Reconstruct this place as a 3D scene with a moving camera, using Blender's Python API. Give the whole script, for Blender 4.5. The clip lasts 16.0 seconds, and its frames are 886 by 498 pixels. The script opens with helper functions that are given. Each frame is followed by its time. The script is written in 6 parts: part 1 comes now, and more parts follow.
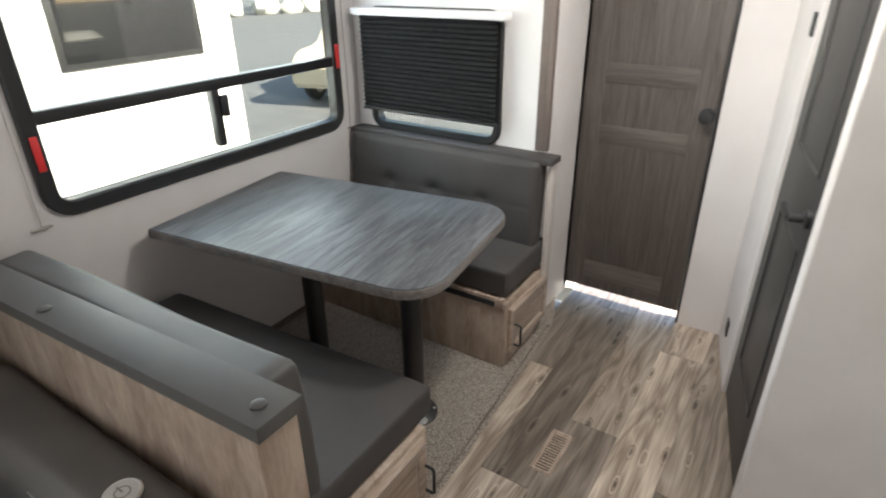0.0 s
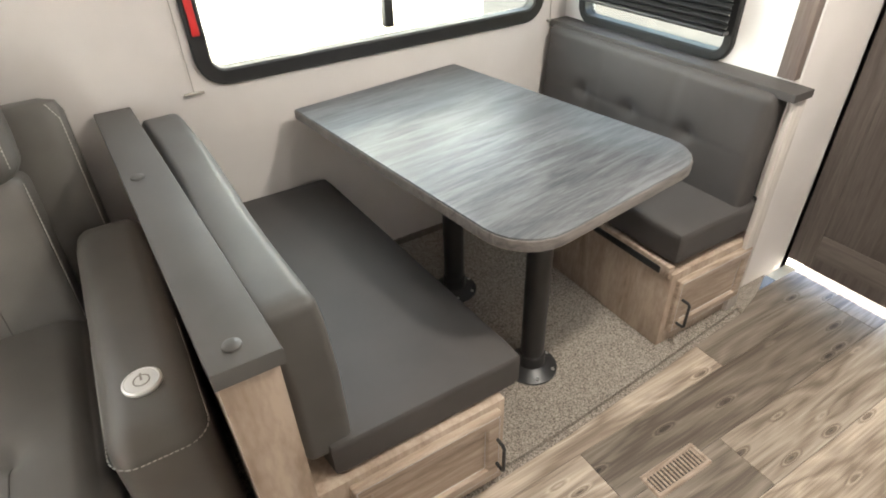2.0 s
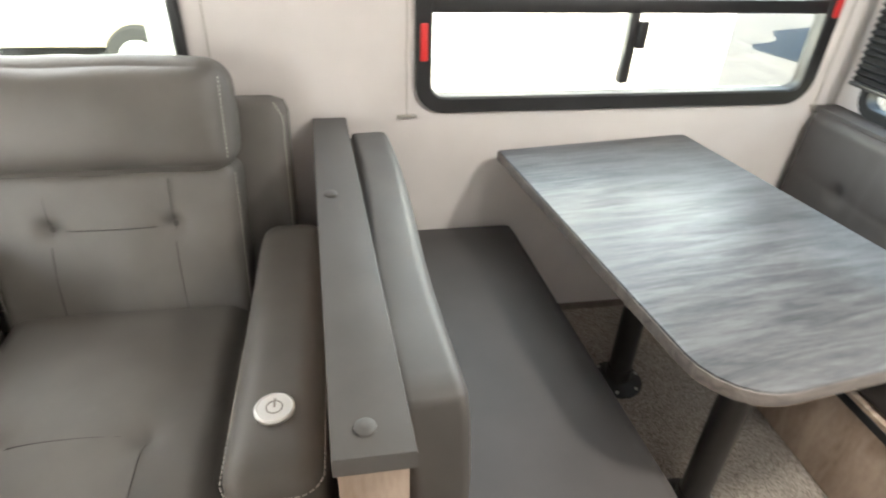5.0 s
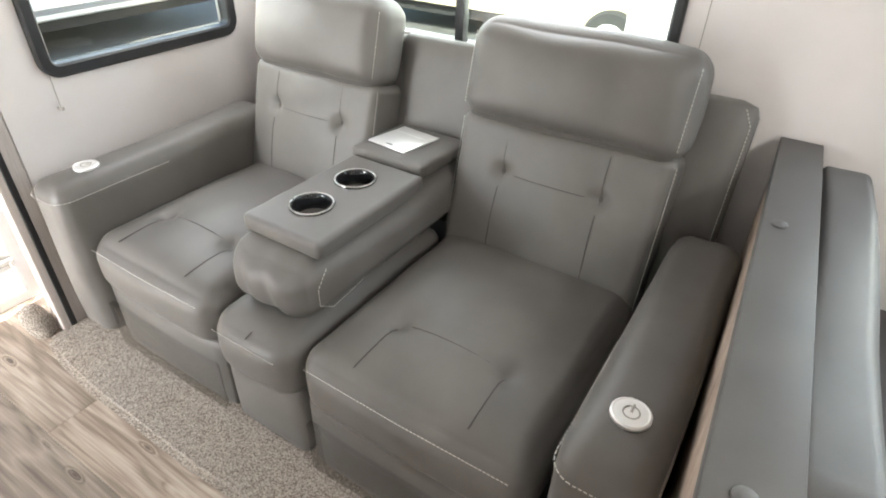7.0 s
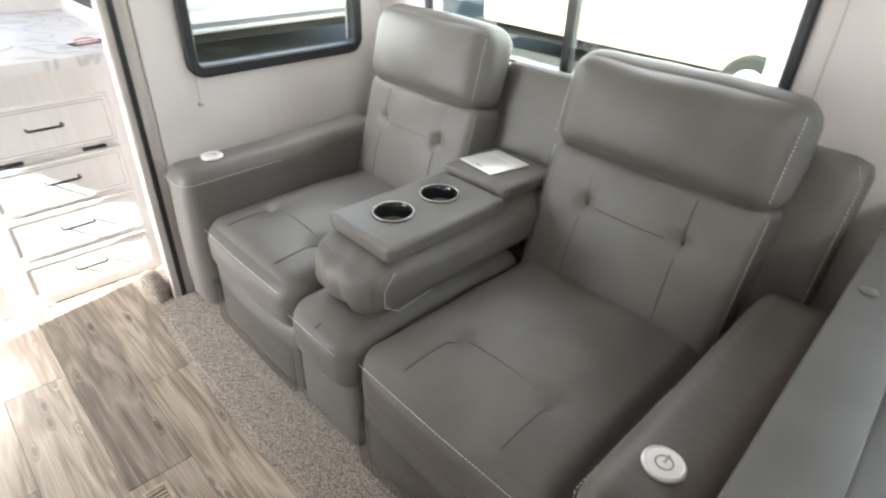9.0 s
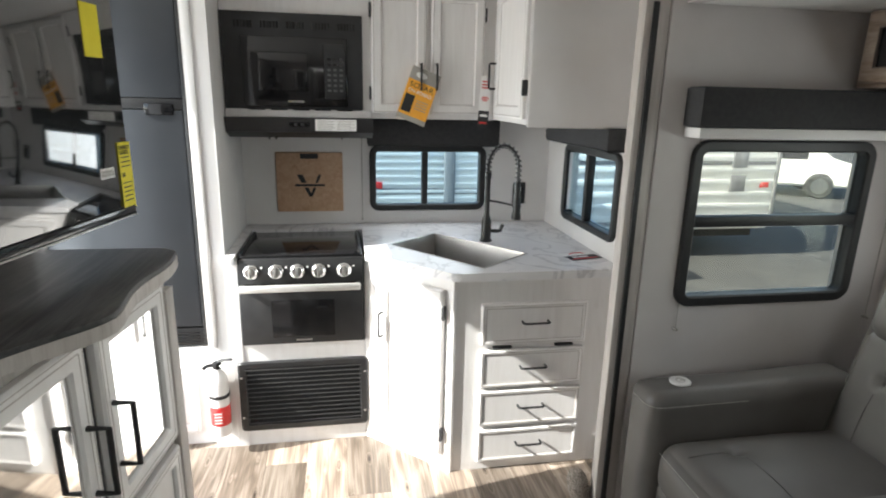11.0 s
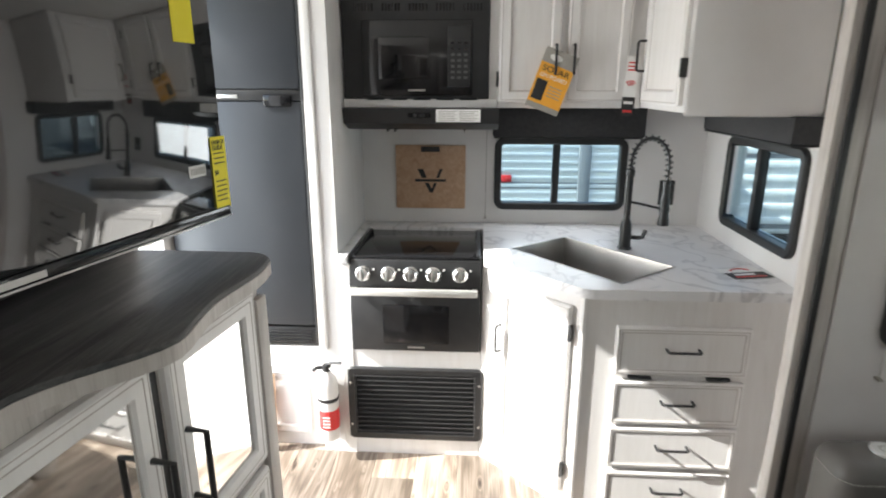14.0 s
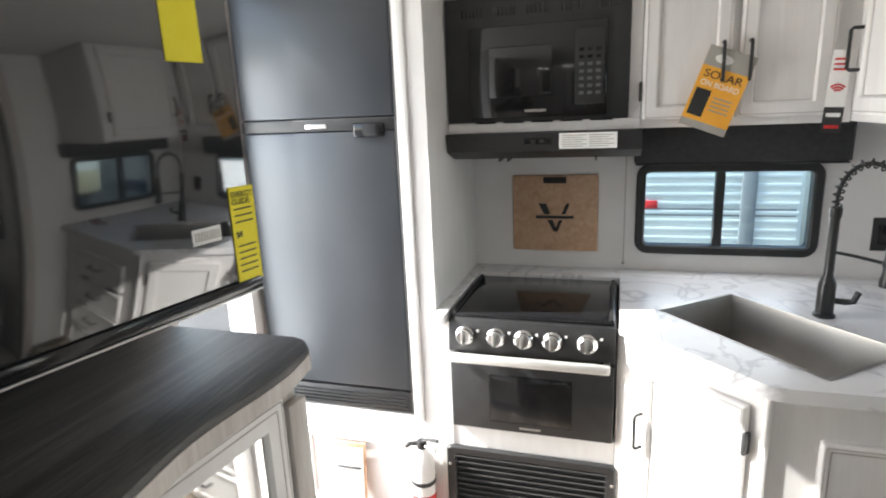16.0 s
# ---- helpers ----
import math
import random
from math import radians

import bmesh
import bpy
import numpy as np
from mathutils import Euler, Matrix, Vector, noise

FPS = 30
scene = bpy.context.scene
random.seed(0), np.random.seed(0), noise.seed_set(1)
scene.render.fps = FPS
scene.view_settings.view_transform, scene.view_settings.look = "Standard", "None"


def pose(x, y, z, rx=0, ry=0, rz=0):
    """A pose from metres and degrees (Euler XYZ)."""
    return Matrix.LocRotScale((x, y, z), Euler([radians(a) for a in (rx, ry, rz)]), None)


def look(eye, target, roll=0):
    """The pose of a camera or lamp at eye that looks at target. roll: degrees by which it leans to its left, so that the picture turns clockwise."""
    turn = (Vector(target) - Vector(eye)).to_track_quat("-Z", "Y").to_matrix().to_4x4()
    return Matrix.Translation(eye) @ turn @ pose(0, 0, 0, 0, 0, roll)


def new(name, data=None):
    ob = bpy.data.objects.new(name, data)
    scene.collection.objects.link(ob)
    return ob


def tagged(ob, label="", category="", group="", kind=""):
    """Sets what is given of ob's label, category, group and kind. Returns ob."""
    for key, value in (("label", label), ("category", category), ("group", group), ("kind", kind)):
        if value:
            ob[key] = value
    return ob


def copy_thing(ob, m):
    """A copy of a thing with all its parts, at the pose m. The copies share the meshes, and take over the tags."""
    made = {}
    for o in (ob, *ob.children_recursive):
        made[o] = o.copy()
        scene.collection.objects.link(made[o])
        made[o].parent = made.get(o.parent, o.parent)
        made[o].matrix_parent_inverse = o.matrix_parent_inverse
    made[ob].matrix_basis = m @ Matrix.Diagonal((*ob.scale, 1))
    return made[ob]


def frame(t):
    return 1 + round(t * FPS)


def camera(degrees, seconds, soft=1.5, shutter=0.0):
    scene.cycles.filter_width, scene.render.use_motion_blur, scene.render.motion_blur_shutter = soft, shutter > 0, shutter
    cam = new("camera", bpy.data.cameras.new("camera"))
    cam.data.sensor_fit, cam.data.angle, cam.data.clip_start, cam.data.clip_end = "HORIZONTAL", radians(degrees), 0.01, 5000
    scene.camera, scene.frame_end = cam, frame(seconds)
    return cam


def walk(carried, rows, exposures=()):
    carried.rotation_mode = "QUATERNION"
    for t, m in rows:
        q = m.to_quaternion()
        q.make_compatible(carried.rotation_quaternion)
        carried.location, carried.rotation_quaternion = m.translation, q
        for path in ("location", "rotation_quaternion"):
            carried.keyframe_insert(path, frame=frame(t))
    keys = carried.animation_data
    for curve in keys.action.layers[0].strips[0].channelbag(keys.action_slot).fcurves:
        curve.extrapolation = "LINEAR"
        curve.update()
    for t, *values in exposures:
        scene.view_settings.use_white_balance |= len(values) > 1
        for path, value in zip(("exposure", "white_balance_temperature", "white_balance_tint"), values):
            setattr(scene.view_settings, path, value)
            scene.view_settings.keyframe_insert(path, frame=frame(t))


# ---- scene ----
cam = camera(75.6, 16.0, soft=1.9, shutter=0.3)
PATH = [
    (0, (-0.481, -1.899, 1.552), (1.020, -0.921, 0.663), -0.6),
    (0.5, (-0.311, -1.826, 1.534), (0.978, -0.673, 0.531), -0.2),
    (1, (-0.119, -1.887, 1.473), (0.928, -0.550, 0.416), 1.3),
    (1.5, (-0.051, -1.896, 1.465), (0.800, -0.488, 0.328), -1.3),
    (2, (-0.029, -1.891, 1.464), (0.780, -0.482, 0.298), -2.3),
    (2.5, (-0.024, -1.899, 1.465), (0.793, -0.486, 0.309), -2.2),
    (3, (-0.028, -1.903, 1.471), (0.819, -0.492, 0.334), -2.0),
    (3.2, (-0.040, -1.900, 1.462), (0.829, -0.488, 0.343), -1.7),
    (5.3, (0.023, -1.674, 1.462), (0.043, 0.016, 0.393), 2.7),
    (5.5, (0.039, -1.667, 1.440), (-0.168, 0.023, 0.390), 2.9),
    (6, (0.005, -1.709, 1.445), (-0.673, -0.160, 0.377), 1.6),
    (6.5, (-0.071, -1.720, 1.445), (-0.940, -0.282, 0.361), 0.0),
    (7, (-0.092, -1.688, 1.436), (-0.970, -0.291, 0.307), 1.4),
    (7.5, (-0.084, -1.662, 1.431), (-1.011, -0.300, 0.298), 2.3),
    (8, (-0.065, -1.643, 1.426), (-1.069, -0.340, 0.288), 1.1),
    (8.5, (-0.039, -1.641, 1.425), (-1.103, -0.381, 0.293), 1.2),
    (9, (0.014, -1.655, 1.438), (-1.190, -0.462, 0.377), 2.1),
    (9.5, (0.009, -1.778, 1.463), (-1.472, -0.751, 0.596), 3.5),
    (10, (-0.184, -2.040, 1.571), (-1.861, -1.231, 0.841), 2.7),
    (10.2, (-0.199, -2.101, 1.578), (-1.965, -1.426, 0.929), 1.9),
    (12.3, (-0.210, -2.090, 1.612), (-2.133, -1.920, 1.088), -0.1),
    (12.5, (-0.206, -2.081, 1.616), (-2.129, -1.921, 1.089), -0.3),
    (13, (-0.199, -2.025, 1.620), (-2.123, -1.906, 1.085), -0.1),
    (13.5, (-0.238, -1.981, 1.592), (-2.164, -1.958, 1.052), 0.2),
    (14, (-0.475, -2.051, 1.572), (-2.395, -2.160, 1.024), 0.1),
    (14.5, (-0.645, -2.049, 1.562), (-2.548, -2.402, 1.058), -0.4),
    (15, (-0.754, -1.952, 1.563), (-2.584, -2.575, 1.052), -0.2),
    (15.5, (-0.839, -1.963, 1.554), (-2.634, -2.689, 1.052), -1.1),
    (16, (-0.938, -2.030, 1.573), (-2.792, -2.608, 1.098), -2.5),
]
walk(cam, [(t, look(eye, target, roll)) for t, eye, target, roll in PATH],
     exposures=[(0, 2.6, 6600, 9), (1.0, 3.15, 6950, 9), (3.2, 3.45, 7150, 9), (5.3, 3.6, 6850, 9), (8.5, 3.58, 6500, 8),
                (9.2, 3.05, 6500, 7), (9.6, 2.4, 6500, 6), (10.0, 1.8, 6500, 6), (10.3, 1.6, 6500, 6), (12.3, 1.58, 6500, 6), (16, 1.85, 6550, 8)])

# ---------- world, sun ----------
world = bpy.data.worlds.new("sky")
scene.world = world
world.use_nodes = True
wn = world.node_tree
bg = wn.nodes["Background"]
sky = wn.nodes.new("ShaderNodeTexSky")
sky.sky_type = 'NISHITA'
sky.sun_disc = False
SUN_DIR = Vector((-0.18, 1.0, -0.76)).normalized()
sky.sun_elevation = math.asin(-SUN_DIR.z)
sky.sun_rotation = math.atan2(-SUN_DIR.x, -SUN_DIR.y)
wn.links.new(sky.outputs[0], bg.inputs[0])
bg.inputs[1].default_value = 0.15
sun = bpy.data.lights.new("sun", 'SUN')
sun.energy, sun.angle, sun.color = 5.0, radians(0.53), (1.0, 0.98, 0.95)
sun_ob = new("sun", sun)
sun_ob.matrix_world = Matrix.Translation((0, -8, 6)) @ SUN_DIR.to_track_quat("-Z", "Y").to_matrix().to_4x4()


def window_light(x, y, z, w, h, toward, power, color=(0.96, 0.98, 1.0)):
    """Daylight that a window's opening lets in."""
    l = bpy.data.lights.new("window_daylight", 'AREA')
    l.shape, l.size, l.size_y, l.energy, l.color = 'RECTANGLE', w, h, power, color
    o = new("window_daylight", l)
    o.matrix_world = look((x, y, z), (x + toward[0], y + toward[1], z + toward[2]))
    return o


# ---------- plan ----------
Y_MAIN, Y_DOOR = -0.97, -3.32        # inner faces of the two long walls
X_REAR, X_HALL = -3.26, 2.06         # kitchen wall, hall end wall
X_SL, X_SR = -2.03, 1.69             # end walls of the slide-out
H, H_SL = 2.06, 1.9                  # ceiling heights
Y_TV, X_TVEND = -2.96, -1.91         # wall behind the television

window_light(0.88, 0.02, 1.3, 1.2, 0.7, (0, -1, -0.25), 2.8, (0.78, 0.9, 1.0))
window_light(-1.1, 0.02, 1.25, 1.25, 0.55, (0, -1, -0.25), 2)
window_light(-2.02, -0.5, 1.18, 0.5, 0.5, (1, 0, -0.2), 0.8)
window_light(-3.24, -1.64, 1.17, 0.5, 0.25, (1, 0, -0.2), 0.5)
window_light(-2.25, Y_DOOR - 0.4, 0.95, 0.7, 1.6, (0.12, 1, 0), 11)

# unseen fill lamps, added overhead to brighten the dinette floor and hall
for lx, ly, lp in ((1.2, -1.5, 2.7), (0.8, -1.85, 1.0)):
    l = bpy.data.lights.new("ceiling_lamp", 'AREA')
    l.shape, l.size, l.energy, l.color = 'DISK', 0.16, lp, (1.0, 0.985, 0.96)
    new("ceiling_lamp", l).location = (lx, ly, H - 0.04)

# ---------- materials ----------


def tree(name):
    m = bpy.data.materials.new(name)
    m.use_nodes = True
    nt = m.node_tree
    return m, nt, nt.nodes["Principled BSDF"]


def surf(name, a, b=None, scale=8.0, rough=0.6, bump=0.0, fine=200.0, stretch=(1, 1, 1), metal=0.0, spec=0.5, rand=0.0, coat=0.0, detail=6.0, rough_var=0.08, lo=0.45, hi=0.9, bump_d=0.003):
    """A surface with stains at one scale and grain at a finer one."""
    m, nt, p = tree(name)
    L, N = nt.links.new, nt.nodes.new
    tc, mp = N("ShaderNodeTexCoord"), N("ShaderNodeMapping")
    mp.inputs["Scale"].default_value = stretch
    L(tc.outputs["Object"], mp.inputs[0])
    n1, n2 = N("ShaderNodeTexNoise"), N("ShaderNodeTexNoise")
    n1.inputs["Scale"].default_value, n1.inputs["Detail"].default_value = scale, detail
    n2.inputs["Scale"].default_value, n2.inputs["Detail"].default_value = fine, 3
    L(mp.outputs[0], n1.inputs[0]), L(mp.outputs[0], n2.inputs[0])
    mixn = N("ShaderNodeMath")
    mixn.operation = 'MULTIPLY_ADD'
    mixn.inputs[1].default_value = 0.35
    L(n2.outputs[0], mixn.inputs[0]), L(n1.outputs[0], mixn.inputs[2])
    ramp = N("ShaderNodeValToRGB")
    b = b or tuple(min(1, c * 1.12) for c in a)
    ramp.color_ramp.elements[0].position, ramp.color_ramp.elements[1].position = lo, hi
    ramp.color_ramp.elements[0].color, ramp.color_ramp.elements[1].color = (*a, 1), (*b, 1)
    L(mixn.outputs[0], ramp.inputs[0])
    out = ramp.outputs[0]
    if rand:
        oi, hs, mr = N("ShaderNodeObjectInfo"), N("ShaderNodeHueSaturation"), N("ShaderNodeMapRange")
        mr.inputs[3].default_value, mr.inputs[4].default_value = 1 - rand, 1 + rand
        L(oi.outputs["Random"], mr.inputs[0]), L(mr.outputs[0], hs.inputs["Value"]), L(out, hs.inputs["Color"])
        out = hs.outputs[0]
    L(out, p.inputs["Base Color"])
    rr = N("ShaderNodeMapRange")
    rr.inputs[3].default_value, rr.inputs[4].default_value = max(0.02, rough - rough_var), min(1, rough + rough_var)
    L(n1.outputs[0], rr.inputs[0]), L(rr.outputs[0], p.inputs["Roughness"])
    p.inputs["Metallic"].default_value = metal
    p.inputs["Specular IOR Level"].default_value = spec
    p.inputs["Coat Weight"].default_value = coat
    if bump:
        bm_ = N("ShaderNodeBump")
        bm_.inputs["Strength"].default_value, bm_.inputs["Distance"].default_value = bump, bump_d
        L(n2.outputs[0], bm_.inputs["Height"]), L(bm_.outputs[0], p.inputs["Normal"])
    return m


def wood(name, cols, grain=(1, 14, 14), scale=3.0, rough=0.5, rand=0.0, knots=0.0, bump=0.15, offset=True, spec=0.5):
    """Wood grain along the object's x axis (or as grain says), with optional knots; cols dark to light."""
    m, nt, p = tree(name)
    L, N = nt.links.new, nt.nodes.new
    tc, mp = N("ShaderNodeTexCoord"), N("ShaderNodeMapping")
    oi = N("ShaderNodeObjectInfo")
    src = tc.outputs["Object"]
    if offset:
        vm = N("ShaderNodeVectorMath")
        vm.operation = 'MULTIPLY_ADD'
        vm.inputs[1].default_value = (17.0, 31.0, 23.0)
        cx = N("ShaderNodeCombineXYZ")
        for i in range(3):
            L(oi.outputs["Random"], cx.inputs[i])
        L(cx.outputs[0], vm.inputs[0]), L(src, vm.inputs[2])
        src = vm.outputs[0]
    L(src, mp.inputs[0])
    mp.inputs["Scale"].default_value = grain
    big, fine = N("ShaderNodeTexNoise"), N("ShaderNodeTexNoise")
    big.inputs["Scale"].default_value, big.inputs["Detail"].default_value, big.inputs["Distortion"].default_value = scale, 5, 1.2
    fine.inputs["Scale"].default_value, fine.inputs["Detail"].default_value = scale * 9, 6
    L(mp.outputs[0], big.inputs[0]), L(mp.outputs[0], fine.inputs[0])
    add = N("ShaderNodeMath")
    add.operation = 'MULTIPLY_ADD'
    add.inputs[1].default_value = 0.45
    L(fine.outputs[0], add.inputs[0]), L(big.outputs[0], add.inputs[2])
    val = add.outputs[0]
    if knots:
        mk = N("ShaderNodeMapping")
        mk.inputs["Scale"].default_value = (2.2, 5.5, 5.5)
        L(src, mk.inputs[0])
        vo, nz = N("ShaderNodeTexVoronoi"), N("ShaderNodeTexNoise")
        nz.inputs["Scale"].default_value = 4
        vo.inputs["Scale"].default_value = 1.0
        ad = N("ShaderNodeVectorMath")
        ad.operation = 'MULTIPLY_ADD'
        ad.inputs[1].default_value = (0.5, 0.5, 0.5)
        L(mk.outputs[0], nz.inputs[0]), L(nz.outputs[1], ad.inputs[0]), L(mk.outputs[0], ad.inputs[2]), L(ad.outputs[0], vo.inputs[0])
        mr = N("ShaderNodeMapRange")
        mr.inputs[1].default_value, mr.inputs[2].default_value = 0.02, 0.3
        mr.inputs[3].default_value, mr.inputs[4].default_value = -knots, 0.0
        L(vo.outputs[0], mr.inputs[0])
        a2 = N("ShaderNodeMath")
        L(val, a2.inputs[0]), L(mr.outputs[0], a2.inputs[1])
        val = a2.outputs[0]
    ramp = N("ShaderNodeValToRGB")
    els = ramp.color_ramp.elements
    while len(els) < len(cols):
        els.new(0.5)
    for i, c in enumerate(cols):
        els[i].position, els[i].color = 0.42 + 0.58 * i / (len(cols) - 1) * 0.85, (*c, 1)
    L(val, ramp.inputs[0])
    out = ramp.outputs[0]
    if rand:
        hs, mr2 = N("ShaderNodeHueSaturation"), N("ShaderNodeMapRange")
        mr2.inputs[3].default_value, mr2.inputs[4].default_value = 1 - rand, 1 + rand
        L(oi.outputs["Random"], mr2.inputs[0]), L(mr2.outputs[0], hs.inputs["Value"]), L(out, hs.inputs["Color"])
        out = hs.outputs[0]
    L(out, p.inputs["Base Color"])
    p.inputs["Roughness"].default_value = rough
    p.inputs["Specular IOR Level"].default_value = spec
    if bump:
        b_ = N("ShaderNodeBump")
        b_.inputs["Strength"].default_value, b_.inputs["Distance"].default_value = bump, 0.002
        L(fine.outputs[0], b_.inputs["Height"]), L(b_.outputs[0], p.inputs["Normal"])
    return m


def plank_wood(name):
    """Rustic vinyl plank: long figure that flows round sparse knots, tone shifting from plank to plank."""
    m, nt, p = tree(name)
    L, N = nt.links.new, nt.nodes.new

    def math_(op, a, b, c=None):
        n = N("ShaderNodeMath")
        n.operation = op
        for i, v in enumerate((a, b, c)):
            if v is None:
                continue
            if isinstance(v, (int, float)):
                n.inputs[i].default_value = v
            else:
                L(v, n.inputs[i])
        return n.outputs[0]

    tc, oi, cx, vm = N("ShaderNodeTexCoord"), N("ShaderNodeObjectInfo"), N("ShaderNodeCombineXYZ"), N("ShaderNodeVectorMath")
    for i in range(3):
        L(oi.outputs["Random"], cx.inputs[i])
    vm.operation = 'MULTIPLY_ADD'
    vm.inputs[1].default_value = (37.0, 61.0, 43.0)
    L(cx.outputs[0], vm.inputs[0]), L(tc.outputs["Object"], vm.inputs[2])

    def noise_(scale3, scale, detail, dist=0.0):
        mp, nz = N("ShaderNodeMapping"), N("ShaderNodeTexNoise")
        mp.inputs["Scale"].default_value = scale3
        nz.inputs["Scale"].default_value, nz.inputs["Detail"].default_value, nz.inputs["Distortion"].default_value = scale, detail, dist
        L(vm.outputs[0], mp.inputs[0]), L(mp.outputs[0], nz.inputs[0])
        return nz.outputs[0]

    flow = noise_((1.0, 7.0, 7.0), 1.5, 2, 0.6)
    grain = noise_((2.0, 60.0, 60.0), 2.5, 6)
    cloud = noise_((1.0, 3.0, 3.0), 2.0, 3)
    mk, vo = N("ShaderNodeMapping"), N("ShaderNodeTexVoronoi")
    mk.inputs["Scale"].default_value = (0.85, 3.1, 3.1)
    L(vm.outputs[0], mk.inputs[0]), L(mk.outputs[0], vo.inputs[0])
    near = N("ShaderNodeMapRange")
    near.interpolation_type = 'SMOOTHSTEP'
    near.inputs[1].default_value, near.inputs[2].default_value = 0.0, 0.26
    near.inputs[3].default_value, near.inputs[4].default_value = 1.0, 0.0
    L(vo.outputs[0], near.inputs[0])
    field = math_('MULTIPLY_ADD', near.outputs[0], 0.55, flow)
    rings = math_('PINGPONG', math_('MULTIPLY', field, 9.0), 1.0)
    v = math_('MULTIPLY_ADD', rings, 0.2, math_('MULTIPLY', grain, 0.45))
    v = math_('MULTIPLY_ADD', cloud, 0.4, v)
    v = math_('MULTIPLY_ADD', math_('POWER', near.outputs[0], 2.5), -0.5, v)
    ramp = N("ShaderNodeValToRGB")
    els = ramp.color_ramp.elements
    els.new(0.5), els.new(0.6)
    for i, (pos, c) in enumerate(((0.12, (0.05, 0.036, 0.028)), (0.42, (0.2, 0.155, 0.12)), (0.57, (0.35, 0.285, 0.23)), (0.75, (0.52, 0.445, 0.37)))):
        els[i].position, els[i].color = pos, (*c, 1)
    L(v, ramp.inputs[0])
    hs, mr = N("ShaderNodeHueSaturation"), N("ShaderNodeMapRange")
    mr.inputs[3].default_value, mr.inputs[4].default_value = 0.5, 1.3
    L(oi.outputs["Random"], mr.inputs[0]), L(mr.outputs[0], hs.inputs["Value"]), L(ramp.outputs[0], hs.inputs["Color"])
    L(hs.outputs[0], p.inputs["Base Color"])
    p.inputs["Roughness"].default_value = 0.42
    b_ = N("ShaderNodeBump")
    b_.inputs["Strength"].default_value, b_.inputs["Distance"].default_value = 0.15, 0.002
    L(grain, b_.inputs["Height"]), L(b_.outputs[0], p.inputs["Normal"])
    return m


def marble(name):
    m, nt, p = tree(name)
    L, N = nt.links.new, nt.nodes.new
    tc, nz, mus = N("ShaderNodeTexCoord"), N("ShaderNodeTexNoise"), N("ShaderNodeTexNoise")
    nz.inputs["Scale"].default_value, nz.inputs["Detail"].default_value, nz.inputs["Distortion"].default_value = 3.2, 8, 1.6
    L(tc.outputs["Object"], nz.inputs[0])
    mus.inputs["Scale"].default_value = 9
    L(tc.outputs["Object"], mus.inputs[0])
    sub, ab = N("ShaderNodeMath"), N("ShaderNodeMath")
    sub.operation, ab.operation = 'SUBTRACT', 'ABSOLUTE'
    sub.inputs[1].default_value = 0.5
    L(nz.outputs[0], sub.inputs[0]), L(sub.outputs[0], ab.inputs[0])
    ramp = N("ShaderNodeValToRGB")
    e = ramp.color_ramp.elements
    e[0].position, e[0].color = 0.0, (0.55, 0.54, 0.55, 1)
    e[1].position, e[1].color = 0.035, (0.78, 0.77, 0.77, 1)
    L(ab.outputs[0], ramp.inputs[0])
    mx = N("ShaderNodeMix")
    mx.data_type, mx.blend_type = 'RGBA', 'MULTIPLY'
    r2 = N("ShaderNodeValToRGB")
    r2.color_ramp.elements[0].color, r2.color_ramp.elements[1].color = (0.82, 0.81, 0.82, 1), (1, 1, 1, 1)
    L(mus.outputs[0], r2.inputs[0])
    mx.inputs[0].default_value = 0.8
    L(ramp.outputs[0], mx.inputs[6]), L(r2.outputs[0], mx.inputs[7]), L(mx.outputs[2], p.inputs["Base Color"])
    p.inputs["Roughness"].default_value = 0.3
    return m


def glass(name, tint, gloss=1.0):
    m, nt, p = tree(name)
    nt.nodes.remove(p)
    L, N = nt.links.new, nt.nodes.new
    tr, gl, lw, mx = N("ShaderNodeBsdfTransparent"), N("ShaderNodeBsdfGlossy"), N("ShaderNodeLayerWeight"), N("ShaderNodeMixShader")
    pw, ma = N("ShaderNodeMath"), N("ShaderNodeMath")
    tr.inputs[0].default_value = (*tint, 1)
    gl.inputs["Roughness"].default_value = 0.02
    lw.inputs[0].default_value = 0.5
    pw.operation, pw.inputs[1].default_value = 'POWER', 5.0
    ma.operation, ma.inputs[1].default_value, ma.inputs[2].default_value = 'MULTIPLY_ADD', 0.9 * gloss, 0.035 * gloss
    L(lw.outputs["Facing"], pw.inputs[0]), L(pw.outputs[0], ma.inputs[0])
    L(ma.outputs[0], mx.inputs[0]), L(tr.outputs[0], mx.inputs[1]), L(gl.outputs[0], mx.inputs[2])
    L(mx.outputs[0], nt.nodes["Material Output"].inputs[0])
    return m


M = {}
M["wall"] = surf("wallboard", (0.625, 0.59, 0.575), (0.685, 0.65, 0.635), 5, 0.7, 0.25, 420, rough_var=0.03)
M["wall_k"] = surf("white_wallboard", (0.69, 0.665, 0.65), (0.75, 0.73, 0.72), 5, 0.6, 0.12, 300, rough_var=0.03)
M["white"] = surf("white_paint", (0.74, 0.72, 0.7), (0.8, 0.78, 0.77), 6, 0.5, 0.05)
M["ceiling"] = surf("ceiling_panel", (0.74, 0.72, 0.69), (0.8, 0.78, 0.75), 4, 0.8, 0.1)
M["cab"] = wood("whitewashed_wood", [(0.685, 0.66, 0.642), (0.725, 0.702, 0.687), (0.755, 0.735, 0.722)], (9, 9, 0.8), 2.5, 0.45, bump=0.06)
M["cab_glaze"] = surf("glazed_groove", (0.42, 0.38, 0.36), (0.5, 0.46, 0.43), 20, 0.6)
M["plank"] = plank_wood("vinyl_plank")
